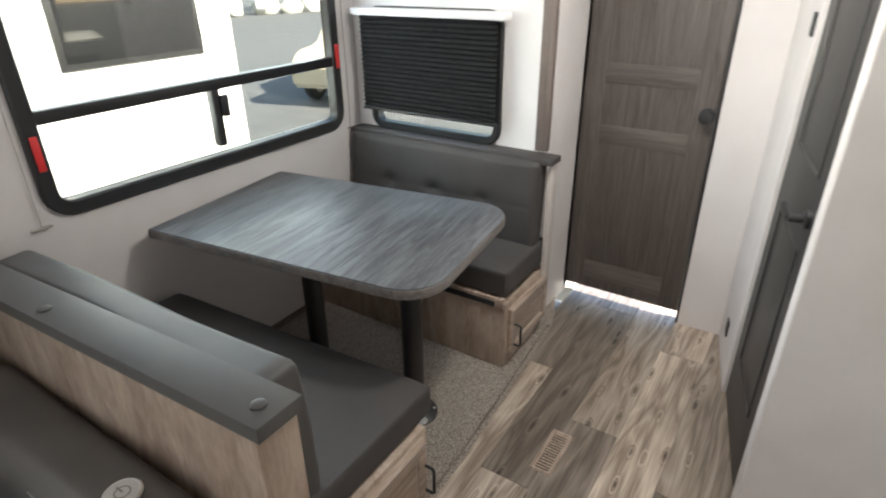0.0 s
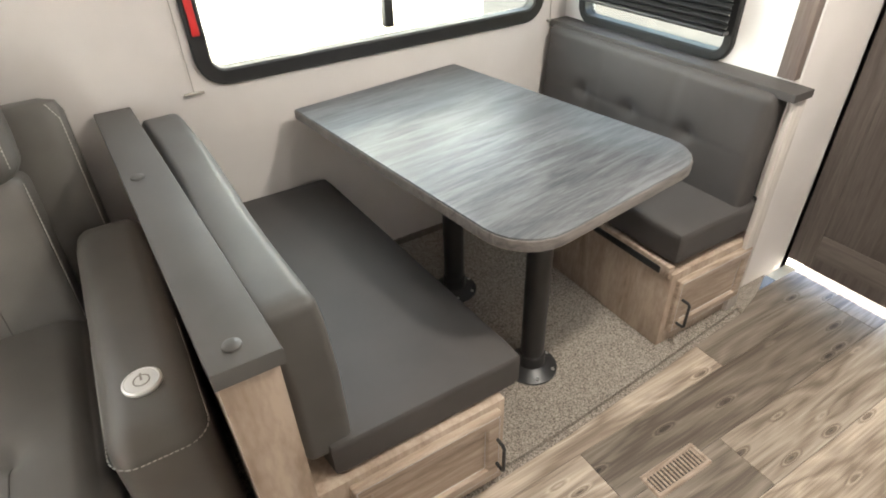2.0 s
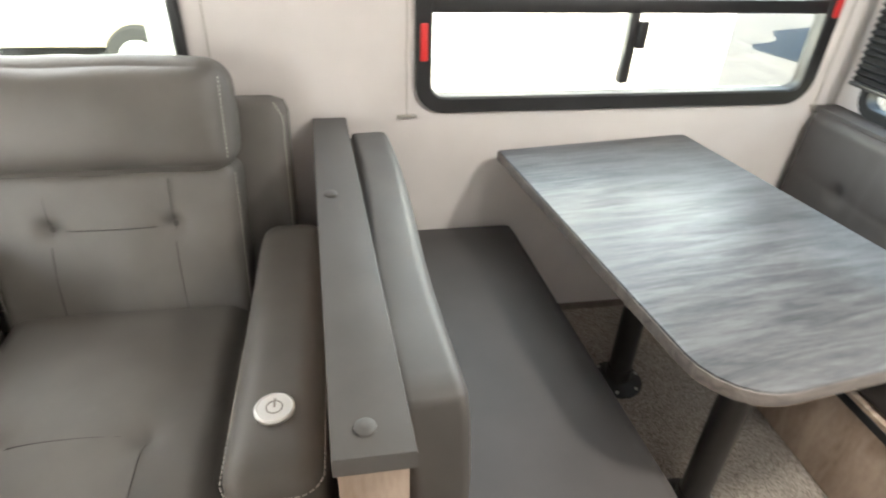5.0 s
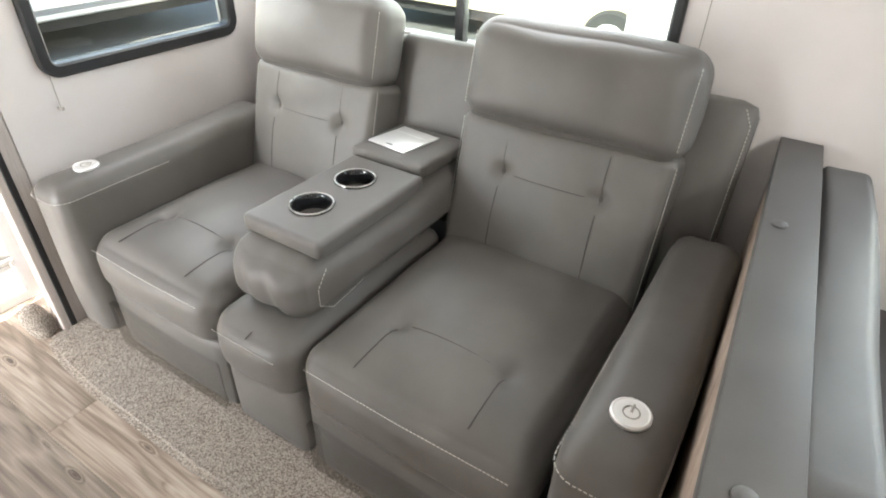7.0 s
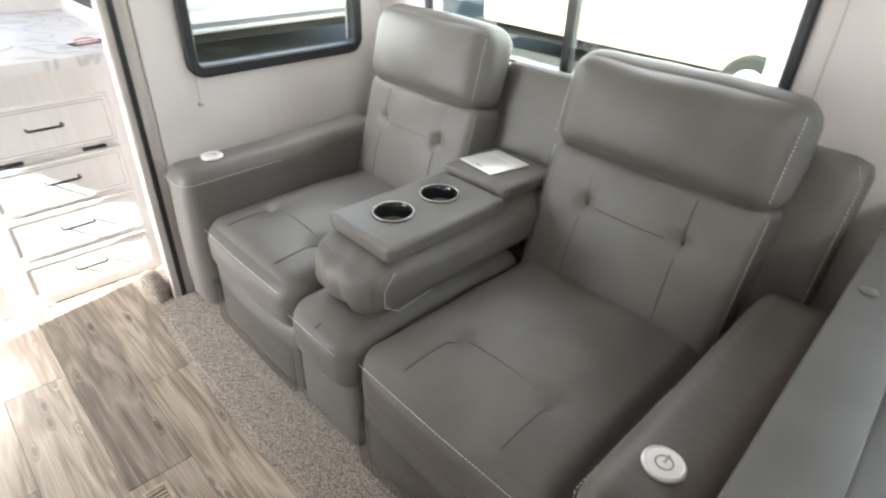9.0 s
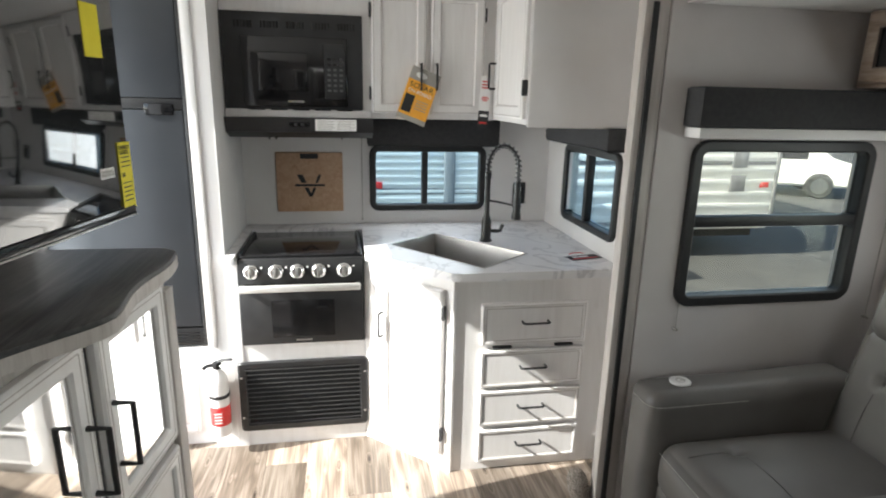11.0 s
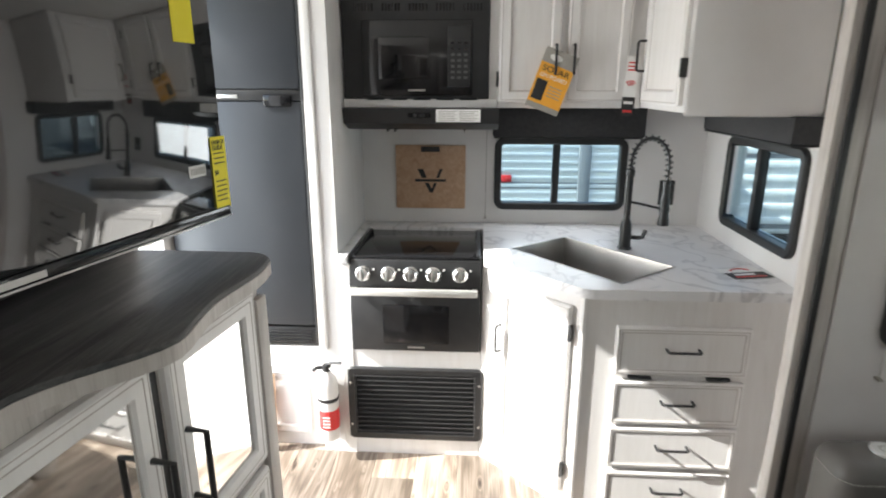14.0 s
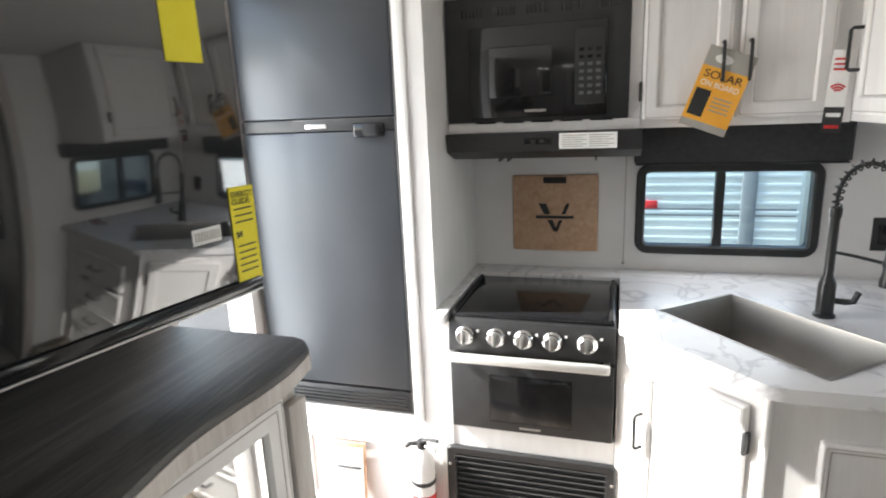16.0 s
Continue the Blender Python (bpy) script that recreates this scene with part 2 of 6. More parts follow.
M["carpet"] = surf("carpet_pile", (0.15, 0.125, 0.108), (0.54, 0.48, 0.42), 230, 0.95, 1.0, 520, spec=0.05, detail=2.0, lo=0.5, hi=0.84, bump_d=0.006)
M["leather"] = surf("grey_leatherette", (0.099, 0.091, 0.083), (0.126, 0.117, 0.107), 7, 0.47, 0.14, 700, spec=0.4)
M["stitch"] = surf("stitching_thread", (0.4, 0.38, 0.35), None, 90, 0.8)
M["seam"] = surf("seam_fold", (0.05, 0.044, 0.04), None, 30, 0.7)
M["seat"] = surf("booth_vinyl", (0.052, 0.047, 0.045), (0.068, 0.062, 0.06), 6, 0.58, 0.1, 600, spec=0.28)
M["bolster"] = surf("grey_vinyl_cap", (0.072, 0.068, 0.065), (0.09, 0.085, 0.081), 9, 0.52, 0.1, 600, spec=0.35)
M["driftwood"] = wood("driftwood_panel", [(0.18, 0.128, 0.095), (0.31, 0.235, 0.183), (0.43, 0.345, 0.28)], (2.5, 2.5, 0.7), 4.0, 0.5, bump=0.08)
M["driftwood_h"] = wood("driftwood_rail", [(0.18, 0.128, 0.095), (0.31, 0.235, 0.183), (0.43, 0.345, 0.28)], (0.8, 8, 8), 4.0, 0.5, bump=0.08)
M["table"] = wood("dark_oak_laminate", [(0.024, 0.026, 0.029), (0.068, 0.071, 0.076), (0.125, 0.128, 0.134)], (0.9, 10, 10), 3.6, 0.4, bump=0.35, spec=0.35)
M["table_edge"] = wood("table_edge_band", [(0.07, 0.064, 0.06), (0.14, 0.125, 0.115), (0.2, 0.18, 0.165)], (1, 12, 12), 3.0, 0.45)
M["door_wood"] = wood("dark_walnut_door", [(0.05, 0.04, 0.036), (0.085, 0.07, 0.063), (0.12, 0.1, 0.09)], (14, 14, 0.8), 3.0, 0.5, bump=0.08)
M["door_rail"] = wood("dark_walnut_rail", [(0.055, 0.045, 0.04), (0.095, 0.079, 0.071), (0.132, 0.111, 0.1)], (14, 0.8, 14), 3.0, 0.5, bump=0.08)
M["black"] = surf("black_plastic", (0.012, 0.012, 0.013), (0.02, 0.02, 0.021), 20, 0.45, 0.05)
M["louvre"] = surf("black_louvre", (0.035, 0.034, 0.034), (0.05, 0.049, 0.048), 20, 0.4)
M["key"] = surf("key_print", (0.09, 0.09, 0.09), None, 20, 0.6)
M["lamp"] = surf("lamp_diffuser", (0.8, 0.8, 0.78), None, 20, 0.6)
M["black_gloss"] = surf("black_gloss", (0.008, 0.008, 0.009), (0.012, 0.012, 0.013), 10, 0.1, rough_var=0.04)
M["black_metal"] = surf("black_powder_coat", (0.016, 0.016, 0.017), (0.024, 0.024, 0.025), 20, 0.38, 0.05)
M["dark_door"] = wood("charcoal_door", [(0.022, 0.021, 0.02), (0.035, 0.033, 0.031), (0.05, 0.047, 0.044)], (12, 12, 0.8), 3.0, 0.45, bump=0.06)
M["shade_fabric"] = surf("dark_pleated_shade", (0.022, 0.022, 0.023), (0.04, 0.04, 0.04), 30, 0.85, 0.2)
M["valance"] = surf("charcoal_fabric", (0.03, 0.03, 0.032), (0.05, 0.049, 0.05), 60, 0.85, 0.5, 500)
M["steel"] = surf("brushed_steel", (0.55, 0.54, 0.52), (0.66, 0.65, 0.63), 12, 0.3, 0.05, 300, metal=1.0)
M["sink"] = surf("satin_steel", (0.42, 0.4, 0.38), (0.5, 0.48, 0.46), 8, 0.38, metal=1.0)
M["satin"] = surf("satin_aluminium", (0.72, 0.71, 0.69), (0.8, 0.79, 0.77), 12, 0.42, 0.05, 300, metal=0.7)
M["chrome"] = surf("chrome", (0.75, 0.74, 0.73), None, 12, 0.14, metal=1.0)
M["marble"] = marble("white_marble_laminate")
M["fridge"] = surf("dark_steel_door", (0.045, 0.05, 0.057), (0.056, 0.061, 0.069), 3, 0.36, 0.04, 300, metal=0.35, rough_var=0.05)
M["mirror"] = surf("mirror_glass", (0.86, 0.87, 0.87), None, 4, 0.04, metal=1.0, rough_var=0.02)
M["screen"] = surf("dark_screen", (0.011, 0.011, 0.012), (0.014, 0.014, 0.015), 4, 0.07, spec=0.6, rough_var=0.02)
M["tv_screen"] = surf("television_glass", (0.016, 0.017, 0.018), (0.02, 0.021, 0.022), 4, 0.05, spec=1.0, rough_var=0.02, coat=0.5)
M["yellow"] = surf("yellow_paper", (0.85, 0.72, 0.02), (0.9, 0.78, 0.05), 20, 0.6)
M["paper"] = surf("white_paper", (0.78, 0.77, 0.75), None, 20, 0.7)
M["orange"] = surf("orange_card", (0.8, 0.36, 0.03), (0.86, 0.42, 0.05), 10, 0.5)
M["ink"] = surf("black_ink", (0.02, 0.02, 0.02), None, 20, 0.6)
M["red"] = surf("red_plastic", (0.6, 0.03, 0.03), None, 20, 0.45)
M["tan_grey"] = surf("grey_card", (0.33, 0.31, 0.28), None, 20, 0.6)
M["bamboo"] = wood("bamboo_board", [(0.42, 0.25, 0.14), (0.5, 0.32, 0.2), (0.57, 0.38, 0.25)], (0.8, 10, 10), 3, 0.5, bump=0.05)
M["console_top"] = wood("console_dark_oak", [(0.014, 0.013, 0.014), (0.04, 0.038, 0.038), (0.085, 0.08, 0.078)], (0.8, 11, 11), 3.4, 0.46, bump=0.6)
M["glass"] = glass("window_glass", (0.8, 0.8, 0.74))
M["glass_green"] = glass("green_tinted_glass", (0.6, 0.63, 0.59))
M["glass_tint"] = glass("tinted_glass", (0.74, 0.84, 0.86))
M["jamb"] = wood("grey_jamb_wood", [(0.36, 0.32, 0.29), (0.48, 0.44, 0.41), (0.56, 0.52, 0.49)], (12, 12, 0.8), 3, 0.5)
M["jamb_dark"] = wood("brown_jamb_wood", [(0.1, 0.075, 0.065), (0.16, 0.125, 0.11), (0.2, 0.16, 0.14)], (12, 12, 0.8), 3, 0.5)
M["clear"] = glass("clear_wrap", (0.86, 0.86, 0.85))
# outdoors
M["asphalt"] = surf("asphalt", (0.06, 0.06, 0.061), (0.09, 0.089, 0.088), 3, 0.9, 0.5, 150)
M["trailer_white"] = surf("white_fibreglass", (0.74, 0.73, 0.7), (0.8, 0.79, 0.77), 2, 0.35, 0.02)
M["trailer_cream"] = surf("cream_fibreglass", (0.64, 0.6, 0.5), (0.7, 0.66, 0.57), 2, 0.4, 0.02)
M["trailer_grey"] = surf("grey_stripe", (0.22, 0.22, 0.23), None, 2, 0.4)
M["tyre"] = surf("tyre_rubber", (0.02, 0.02, 0.02), (0.03, 0.03, 0.03), 20, 0.85, 0.3)
M["car_tan"] = surf("tan_car_paint", (0.42, 0.36, 0.26), None, 4, 0.25, coat=0.6)
M["leaf"] = surf("foliage", (0.04, 0.08, 0.025), (0.09, 0.13, 0.05), 5, 0.7)
M["bark"] = surf("bark", (0.1, 0.08, 0.06), None, 10, 0.9, 0.6, 60)
M["rock"] = surf("pale_rock", (0.4, 0.38, 0.34), (0.5, 0.48, 0.44), 4, 0.9, 0.6, 40)

# ---------- mesh helpers ----------


def thing(name, label, category, loc=(0, 0, 0), rz=0.0, group="", kind=""):
    ob = new(name)
    ob.matrix_world = pose(*loc, 0, 0, rz)
    return tagged(ob, label, category, group, kind)


def obj(name, bm, material, smooth=True):
    me = bpy.data.meshes.new(name)
    bm.normal_update()
    bm.to_mesh(me)
    bm.free()
    for m in (material if isinstance(material, (list, tuple)) else [material]):
        me.materials.append(m)
    if smooth:
        me.polygons.foreach_set("use_smooth", [True] * len(me.polygons))
        me.set_sharp_from_angle(angle=radians(35))
    return new(name, me)


def part(name, bm, material, parent, label=""):
    ob = obj(name, bm, material)
    ob.parent = parent
    if label:
        ob["label"] = label
    return ob


def solid(name, bm, material, label, category, kind="", group=""):
    return tagged(obj(name, bm, material), label, category, group, kind)


def box(x0, x1, y0, y1, z0, z1, bev=0.0, seg=2, bm=None):
    bm = bm or bmesh.new()
    g = bmesh.ops.create_cube(bm, size=1.0)
    vs = g["verts"]
    for v in vs:
        v.co = Vector(((x0 + x1) / 2 + v.co.x * (x1 - x0), (y0 + y1) / 2 + v.co.y * (y1 - y0), (z0 + z1) / 2 + v.co.z * (z1 - z0)))
    if bev:
        es = list({e for v in vs for e in v.link_edges})
        bmesh.ops.bevel(bm, geom=es, offset=bev, segments=seg, affect='EDGES', profile=0.5)
    return bm


def cyl(r0, r1, z0, z1, seg=24, bm=None, at=(0, 0, 0), axis="z", caps=True):
    bm = bm or bmesh.new()
    g = bmesh.ops.create_cone(bm, cap_ends=caps, segments=seg, radius1=r0, radius2=r1, depth=abs(z1 - z0))
    rot = {"z": Matrix(), "x": pose(0, 0, 0, 0, 90, 0), "y": pose(0, 0, 0, -90, 0, 0)}[axis]
    bmesh.ops.transform(bm, matrix=Matrix.Translation(at) @ rot @ Matrix.Translation((0, 0, (z0 + z1) / 2)), verts=g["verts"])
    return bm


def lathe(profile, seg=32, bm=None, at=(0, 0, 0), axis="z"):
    """A turned body from (radius, height) pairs."""
    bm = bm or bmesh.new()
    rot = {"z": Matrix(), "x": pose(0, 0, 0, 0, 90, 0), "y": pose(0, 0, 0, -90, 0, 0)}[axis]
    rings = []
    for r, z in profile:
        rings.append([bm.verts.new(Matrix.Translation(at) @ rot @ Vector((r * math.cos(2 * math.pi * i / seg), r * math.sin(2 * math.pi * i / seg), z))) for i in range(seg)])
    for a, b in zip(rings, rings[1:]):
        for i in range(seg):
            bm.faces.new((a[i], a[(i + 1) % seg], b[(i + 1) % seg], b[i]))
    bm.faces.new(rings[0][::-1]), bm.faces.new(rings[-1])
    return bm


def tube(pts, r, seg=10, bm=None, closed=False):
    """A round bar along points."""
    bm = bm or bmesh.new()
    pts = [Vector(p) for p in pts]
    n = len(pts)
    rings, side = [], None
    for i, p in enumerate(pts):
        a = pts[(i - 1) % n] if (i or closed) else p
        b = pts[(i + 1) % n] if (i < n - 1 or closed) else p
        d = (b - a).normalized()
        side = (side - d * side.dot(d)) if side is not None else (Vector((0, 0, 1)) if abs(d.z) < 0.9 else Vector((1, 0, 0))).cross(d)
        if side.length < 1e-6:
            side = d.orthogonal()
        side.normalize()
        up = d.cross(side)
        rings.append([bm.verts.new(p + r * (math.cos(2 * math.pi * k / seg) * side + math.sin(2 * math.pi * k / seg) * up)) for k in range(seg)])
    for i in range(n if closed else n - 1):
        a, b = rings[i], rings[(i + 1) % n]
        for k in range(seg):
            bm.faces.new((a[k], a[(k + 1) % seg], b[(k + 1) % seg], b[k]))
    if not closed:
        bm.faces.new(rings[0][::-1]), bm.faces.new(rings[-1])
    return bm


def rrect(w, h, r, n=6):
    out = []
    for cx, cy, a0 in ((w / 2 - r, h / 2 - r, 0), (-w / 2 + r, h / 2 - r, 90), (-w / 2 + r, -h / 2 + r, 180), (w / 2 - r, -h / 2 + r, 270)):
        for i in range(n + 1):
            a = radians(a0 + 90 * i / n)
            out.append((cx + r * math.cos(a), cy + r * math.sin(a)))
    return out


def frame_ring(w, h, r, t, depth, bm=None):
    """A rounded frame in the x-z plane, depth along y (0 to depth), outer size w by h."""
    bm = bm or bmesh.new()
    o, i_ = rrect(w, h, r), rrect(w - 2 * t, h - 2 * t, max(0.005, r - t))
    c = min(0.006, t * 0.25)
    loops = []
    for pts, y, s in ((o, 0, 0), (o, depth - c, 0), (rrect(w - 2 * c, h - 2 * c, max(0.004, r - c)), depth, 0), (rrect(w - 2 * t + 2 * c, h - 2 * t + 2 * c, max(0.005, r - t + c)), depth, 0), (i_, depth - c, 0), (i_, 0, 0)):
        loops.append([bm.verts.new((x, y, z)) for x, z in pts])
    n = len(o)
    for a, b in zip(loops, loops[1:] + loops[:1]):
        for k in range(n):
            bm.faces.new((a[k], a[(k + 1) % n], b[(k + 1) % n], b[k]))
    return bm


def slab(pts, z0, z1, bm=None, bev=0.0):
    """An upright prism over a plan outline."""
    bm = bm or bmesh.new()
    lo, hi = [bm.verts.new((x, y, z0)) for x, y in pts], [bm.verts.new((x, y, z1)) for x, y in pts]
    n = len(pts)
    bm.faces.new(lo[::-1])
    top = bm.faces.new(hi)
    for k in range(n):
        bm.faces.new((lo[k], lo[(k + 1) % n], hi[(k + 1) % n], hi[k]))
    bmesh.ops.recalc_face_normals(bm, faces=bm.faces[:])
    if bev:
        bmesh.ops.bevel(bm, geom=list(top.edges), offset=bev, segments=2, affect='EDGES', profile=0.5)
    return bm


def pillow(w, d, h, r, puff=(0, 0, 0), dents=(), n=18, wrinkle=0.0, seed=0):
    """A padded block centred at the origin: rounded edges, bulging faces, dents (x, y, depth, width) in its top."""
    bm = bmesh.new()
    hx, hy, hz = w / 2, d / 2, h / 2
    r = min(r, hx, hy, hz)
    idx = {}

    def vert(p):
        k = tuple(round(c, 5) for c in p)
        if k not in idx:
            idx[k] = bm.verts.new(p)
        return idx[k]

    ts = [math.sin(math.pi / 2 * (-1 + 2 * i / n)) * 0.35 + (-1 + 2 * i / n) * 0.65 for i in range(n + 1)]
    for ax in range(3):
        for s in (-1, 1):
            for i in range(n):
                for j in range(n):
                    q = []
                    for a, b in ((i, j), (i + 1, j), (i + 1, j + 1), (i, j + 1)):
                        p = [0, 0, 0]
                        p[ax], p[(ax + 1) % 3], p[(ax + 2) % 3] = s, ts[a], ts[b]
                        q.append(vert(p))
                    try:
                        bm.faces.new(q if s > 0 else q[::-1])
                    except ValueError:
                        pass
    for v in bm.verts:
        u = v.co.copy()
        p = Vector((u.x * hx, u.y * hy, u.z * hz))
        inner = Vector((max(-hx + r, min(hx - r, p.x)), max(-hy + r, min(hy - r, p.y)), max(-hz + r, min(hz - r, p.z))))
        dlt = p - inner
        if dlt.length > 1e-9:
            p = inner + dlt.normalized() * r
        fx, fy, fz = 1 - u.x ** 2, 1 - u.y ** 2, 1 - u.z ** 2
        p.x += puff[0] * fy * fz * (1 if u.x > 0 else -1) * abs(u.x)
        p.y += puff[1] * fx * fz * (1 if u.y > 0 else -1) * abs(u.y)
        p.z += puff[2] * fx * fy * (1 if u.z > 0 else -1) * abs(u.z)
        if u.z > 0.2:
            for cx, cy, dep, wd in dents:
                p.z -= dep * math.exp(-(((p.x - cx) ** 2 + (p.y - cy) ** 2) / wd ** 2))
        if wrinkle:
            q = p * 9 + Vector((seed, seed * 2, 0))
            p += wrinkle * Vector((noise.noise(q), noise.noise(q + Vector((9, 0, 0))), noise.noise(q + Vector((0, 9, 0)))))
        v.co = p
    return bm


def moved(bm, m):
    bmesh.ops.transform(bm, matrix=m, verts=bm.verts[:])
    return bm


def wall(name, axis, at, thick, u0, u1, z0, z1, holes, material, label, category="wall"):
    """A wall with openings (u0, u1, z0, z1): across x for axis 'x' (runs along y), or the other way round."""
    bm = bmesh.new()
    us = sorted({u0, u1, *[h[0] for h in holes], *[h[1] for h in holes]})
    zs = sorted({z0, z1, *[h[2] for h in holes], *[h[3] for h in holes]})
    us, zs = [u for u in us if u0 <= u <= u1], [z for z in zs if z0 <= z <= z1]

    def open_(i, k):
        if not (0 <= i < len(us) - 1 and 0 <= k < len(zs) - 1):
            return True
        uc, zc = (us[i] + us[i + 1]) / 2, (zs[k] + zs[k + 1]) / 2
        return any(h[0] < uc < h[1] and h[2] < zc < h[3] for h in holes)

    lo, hi = min(at, at + thick), max(at, at + thick)
    cache = {}

    def V(w, u, z):
        key = (w, u, z)
        if key not in cache:
            cache[key] = bm.verts.new((w, u, z) if axis == 'x' else (u, w, z))
        return cache[key]

    for i in range(len(us) - 1):
        for k in range(len(zs) - 1):
            if open_(i, k):
                continue
            a, b, c, d = us[i], us[i + 1], zs[k], zs[k + 1]
            for w in (lo, hi):
                bm.faces.new((V(w, a, c), V(w, b, c), V(w, b, d), V(w, a, d)))
            for cond, e in ((open_(i - 1, k), ((a, c), (a, d))), (open_(i + 1, k), ((b, c), (b, d))), (open_(i, k - 1), ((a, c), (b, c))), (open_(i, k + 1), ((a, d), (b, d)))):
                if cond:
                    (p, q), (r_, s) = e
                    bm.faces.new((V(lo, p, q), V(hi, p, q), V(hi, r_, s), V(lo, r_, s)))
    bmesh.ops.recalc_face_normals(bm, faces=bm.faces[:])
    ob = obj(name, bm, material, smooth=False)
    return tagged(ob, label, category, kind="structure")


def text_on(parent, body, size, m, material, name="lettering", extrude=0.0006, width=None):
    """Raised lettering as a mesh; it faces +z of m and reads along +x."""
    cu = bpy.data.curves.new(name, 'FONT')
    cu.body, cu.size, cu.extrude, cu.align_x, cu.align_y = body, size, extrude, 'CENTER', 'CENTER'
    tmp = bpy.data.objects.new(name, cu)
    me = bpy.data.meshes.new_from_object(tmp)
    bpy.data.objects.remove(tmp)
    xs = [v.co.x for v in me.vertices]
    if width and xs:
        k = width / (max(xs) - min(xs))
        for v in me.vertices:
            v.co.x *= k
    me.transform(m)
    me.materials.clear()
    me.materials.append(material)
    ob = new(name, me)
    ob.parent = parent
    return ob


FACE_PX = Matrix(((0, 0, 1, 0), (1, 0, 0, 0), (0, 1, 0, 0), (0, 0, 0, 1)))      # plan x -> world y, up -> z, out -> +x

# ---------- structure ----------
T = 0.05
W1, W2, W3, W4 = (0.24, 1.53, 0.9, 1.7), (-0.76, -0.12, 0.86, 1.38), (-0.87, -0.2, 0.89, 1.43), (-1.76, -0.45, 0.93, 1.46)
KW, KS = (-1.93, -1.36, 1.02, 1.31), (-2.95, -2.42, 1.03, 1.35)
wall("wall_slide_back", 'y', 0.0, T, X_SL - T, X_SR + T, -0.1, H_SL + 0.1, [W1, W4], M["wall"], "pinkish beige wallboard of the slide-out, two windows")
wall("wall_slide_end", 'x', X_SL, -T, -1.04, 0.0, -0.1, H_SL + 0.1, [W3], M["wall"], "beige end wallboard of the slide-out beside the sofa")
wall("wall_slide_end_dinette", 'x', X_SR, T, -1.0, 0.0, -0.1, H_SL + 0.1, [W2], M["white"], "white end wall behind the dinette bench")
wall("wall_main_hall", 'y', Y_MAIN - 0.03, T, X_SR + 0.052, X_HALL + T, 0.0, H, [], M["wall"], "beige wall beside the hall door")
wall("wall_main_kitchen", 'y', Y_MAIN, T, X_REAR - T, X_SL - 0.06, -0.1, H, [KS], M["wall_k"], "white kitchen side wall with a small window")
wall("wall_main_lintel", 'y', Y_MAIN - 0.02, T, X_SL - 0.055, X_SR + 0.06, H_SL, H, [], M["wall"], "beige lintel over the slide-out opening")
wall("wall_rear", 'x', X_REAR, -T, Y_DOOR - T, Y_MAIN, -0.1, H, [KW], M["wall_k"], "white kitchen rear wall with a small window")
wall("wall_entry", 'y', Y_DOOR, -T, X_REAR, 2.2, -0.1, H, [(-2.66, -1.9, 0.0, 2.03)], M["wall"], "beige wall with the open entry doorway")
wall("wall_hall_end", 'x', X_HALL, T, Y_DOOR, Y_MAIN - 0.03, 0.0, H, [(-1.575, -1.0, 0.0, 1.88)], M["wall"], "beige hall end wall round a dark wooden door")
wall("wall_tv", 'y', Y_TV, -T, X_TVEND, 0.95, 0.0, H, [], M["wall"], "beige wall behind the television")
wall("wall_tv_return", 'x', X_TVEND, T, Y_DOOR, Y_TV - T, 0.0, H, [], M["white"], "short white return wall beside the entry")
# bathroom block: slanted front wall with a charcoal door
ang = math.atan2(-1.96 + 1.77, 1.1 - 2.06)
bw = thing("wall_bathroom", "white slanted bathroom wall along the hall", "wall", (2.06, -1.77, 0), math.degrees(ang), kind="structure")
part("wall_panel", box(0, 0.42, 0, 0.05, 0, H), M["wall"], bw)
part("wall_panel", box(1.0, 1.05, 0, 0.05, 0, H), M["wall"], bw)
part("wall_panel", box(0.42, 1.0, 0, 0.05, 1.9, H), M["wall"], bw)
wall("wall_bathroom_side", 'x', 1.03, -0.05, Y_TV, -1.975, 0.0, H, [], M["wall"], "white side wall of the bathroom")
solid("floor", box(X_REAR - T, 2.2, Y_DOOR - T, -1.1, -0.1, -0.006), M["plank"], "grey-brown wood-look vinyl plank floor", "floor", "structure")
bm = slab([(X_SR + 0.001, Y_MAIN - 0.031), (X_SR + 0.001, -1.09), (1.82, -1.055), (1.95, Y_MAIN - 0.033)], -0.08, 0.018)
bmesh.ops.bevel(bm, geom=[e for e in bm.edges if all(v.co.y < -1.01 and v.co.z > 0 for v in e.verts)], offset=0.012, segments=3, affect='EDGES')
solid("carpet_hall_strip", bm, M["carpet"], "speckled carpet strip beside the hall door", "carpet", "structure")
solid("kitchen_floor_rest", box(X_REAR, X_SL - 0.06, -1.15, Y_MAIN, -0.1, -0.004), M["plank"], "vinyl floor under the kitchen drawers", "floor", "structure")
# ceilings stay out of view; added to block sun and sky from above
solid("ceiling", box(X_REAR - T, 2.2, Y_DOOR - T, Y_MAIN + 0.02, H, H + 0.06), M["ceiling"], "unseen white ceiling that keeps daylight out", "ceiling", "structure")
solid("ceiling_slide", box(X_SL - T, X_SR + T, Y_MAIN - 0.02, T, H_SL + 0.1, H_SL + 0.15), M["ceiling"], "unseen white slide-out roof that keeps daylight out", "ceiling", "structure")
solid("ceiling_slide_panel", box(X_SL, X_SR, Y_MAIN + 0.035, 0, H_SL, H_SL + 0.04), M["ceiling"], "unseen white slide-out ceiling panel", "ceiling", "structure")
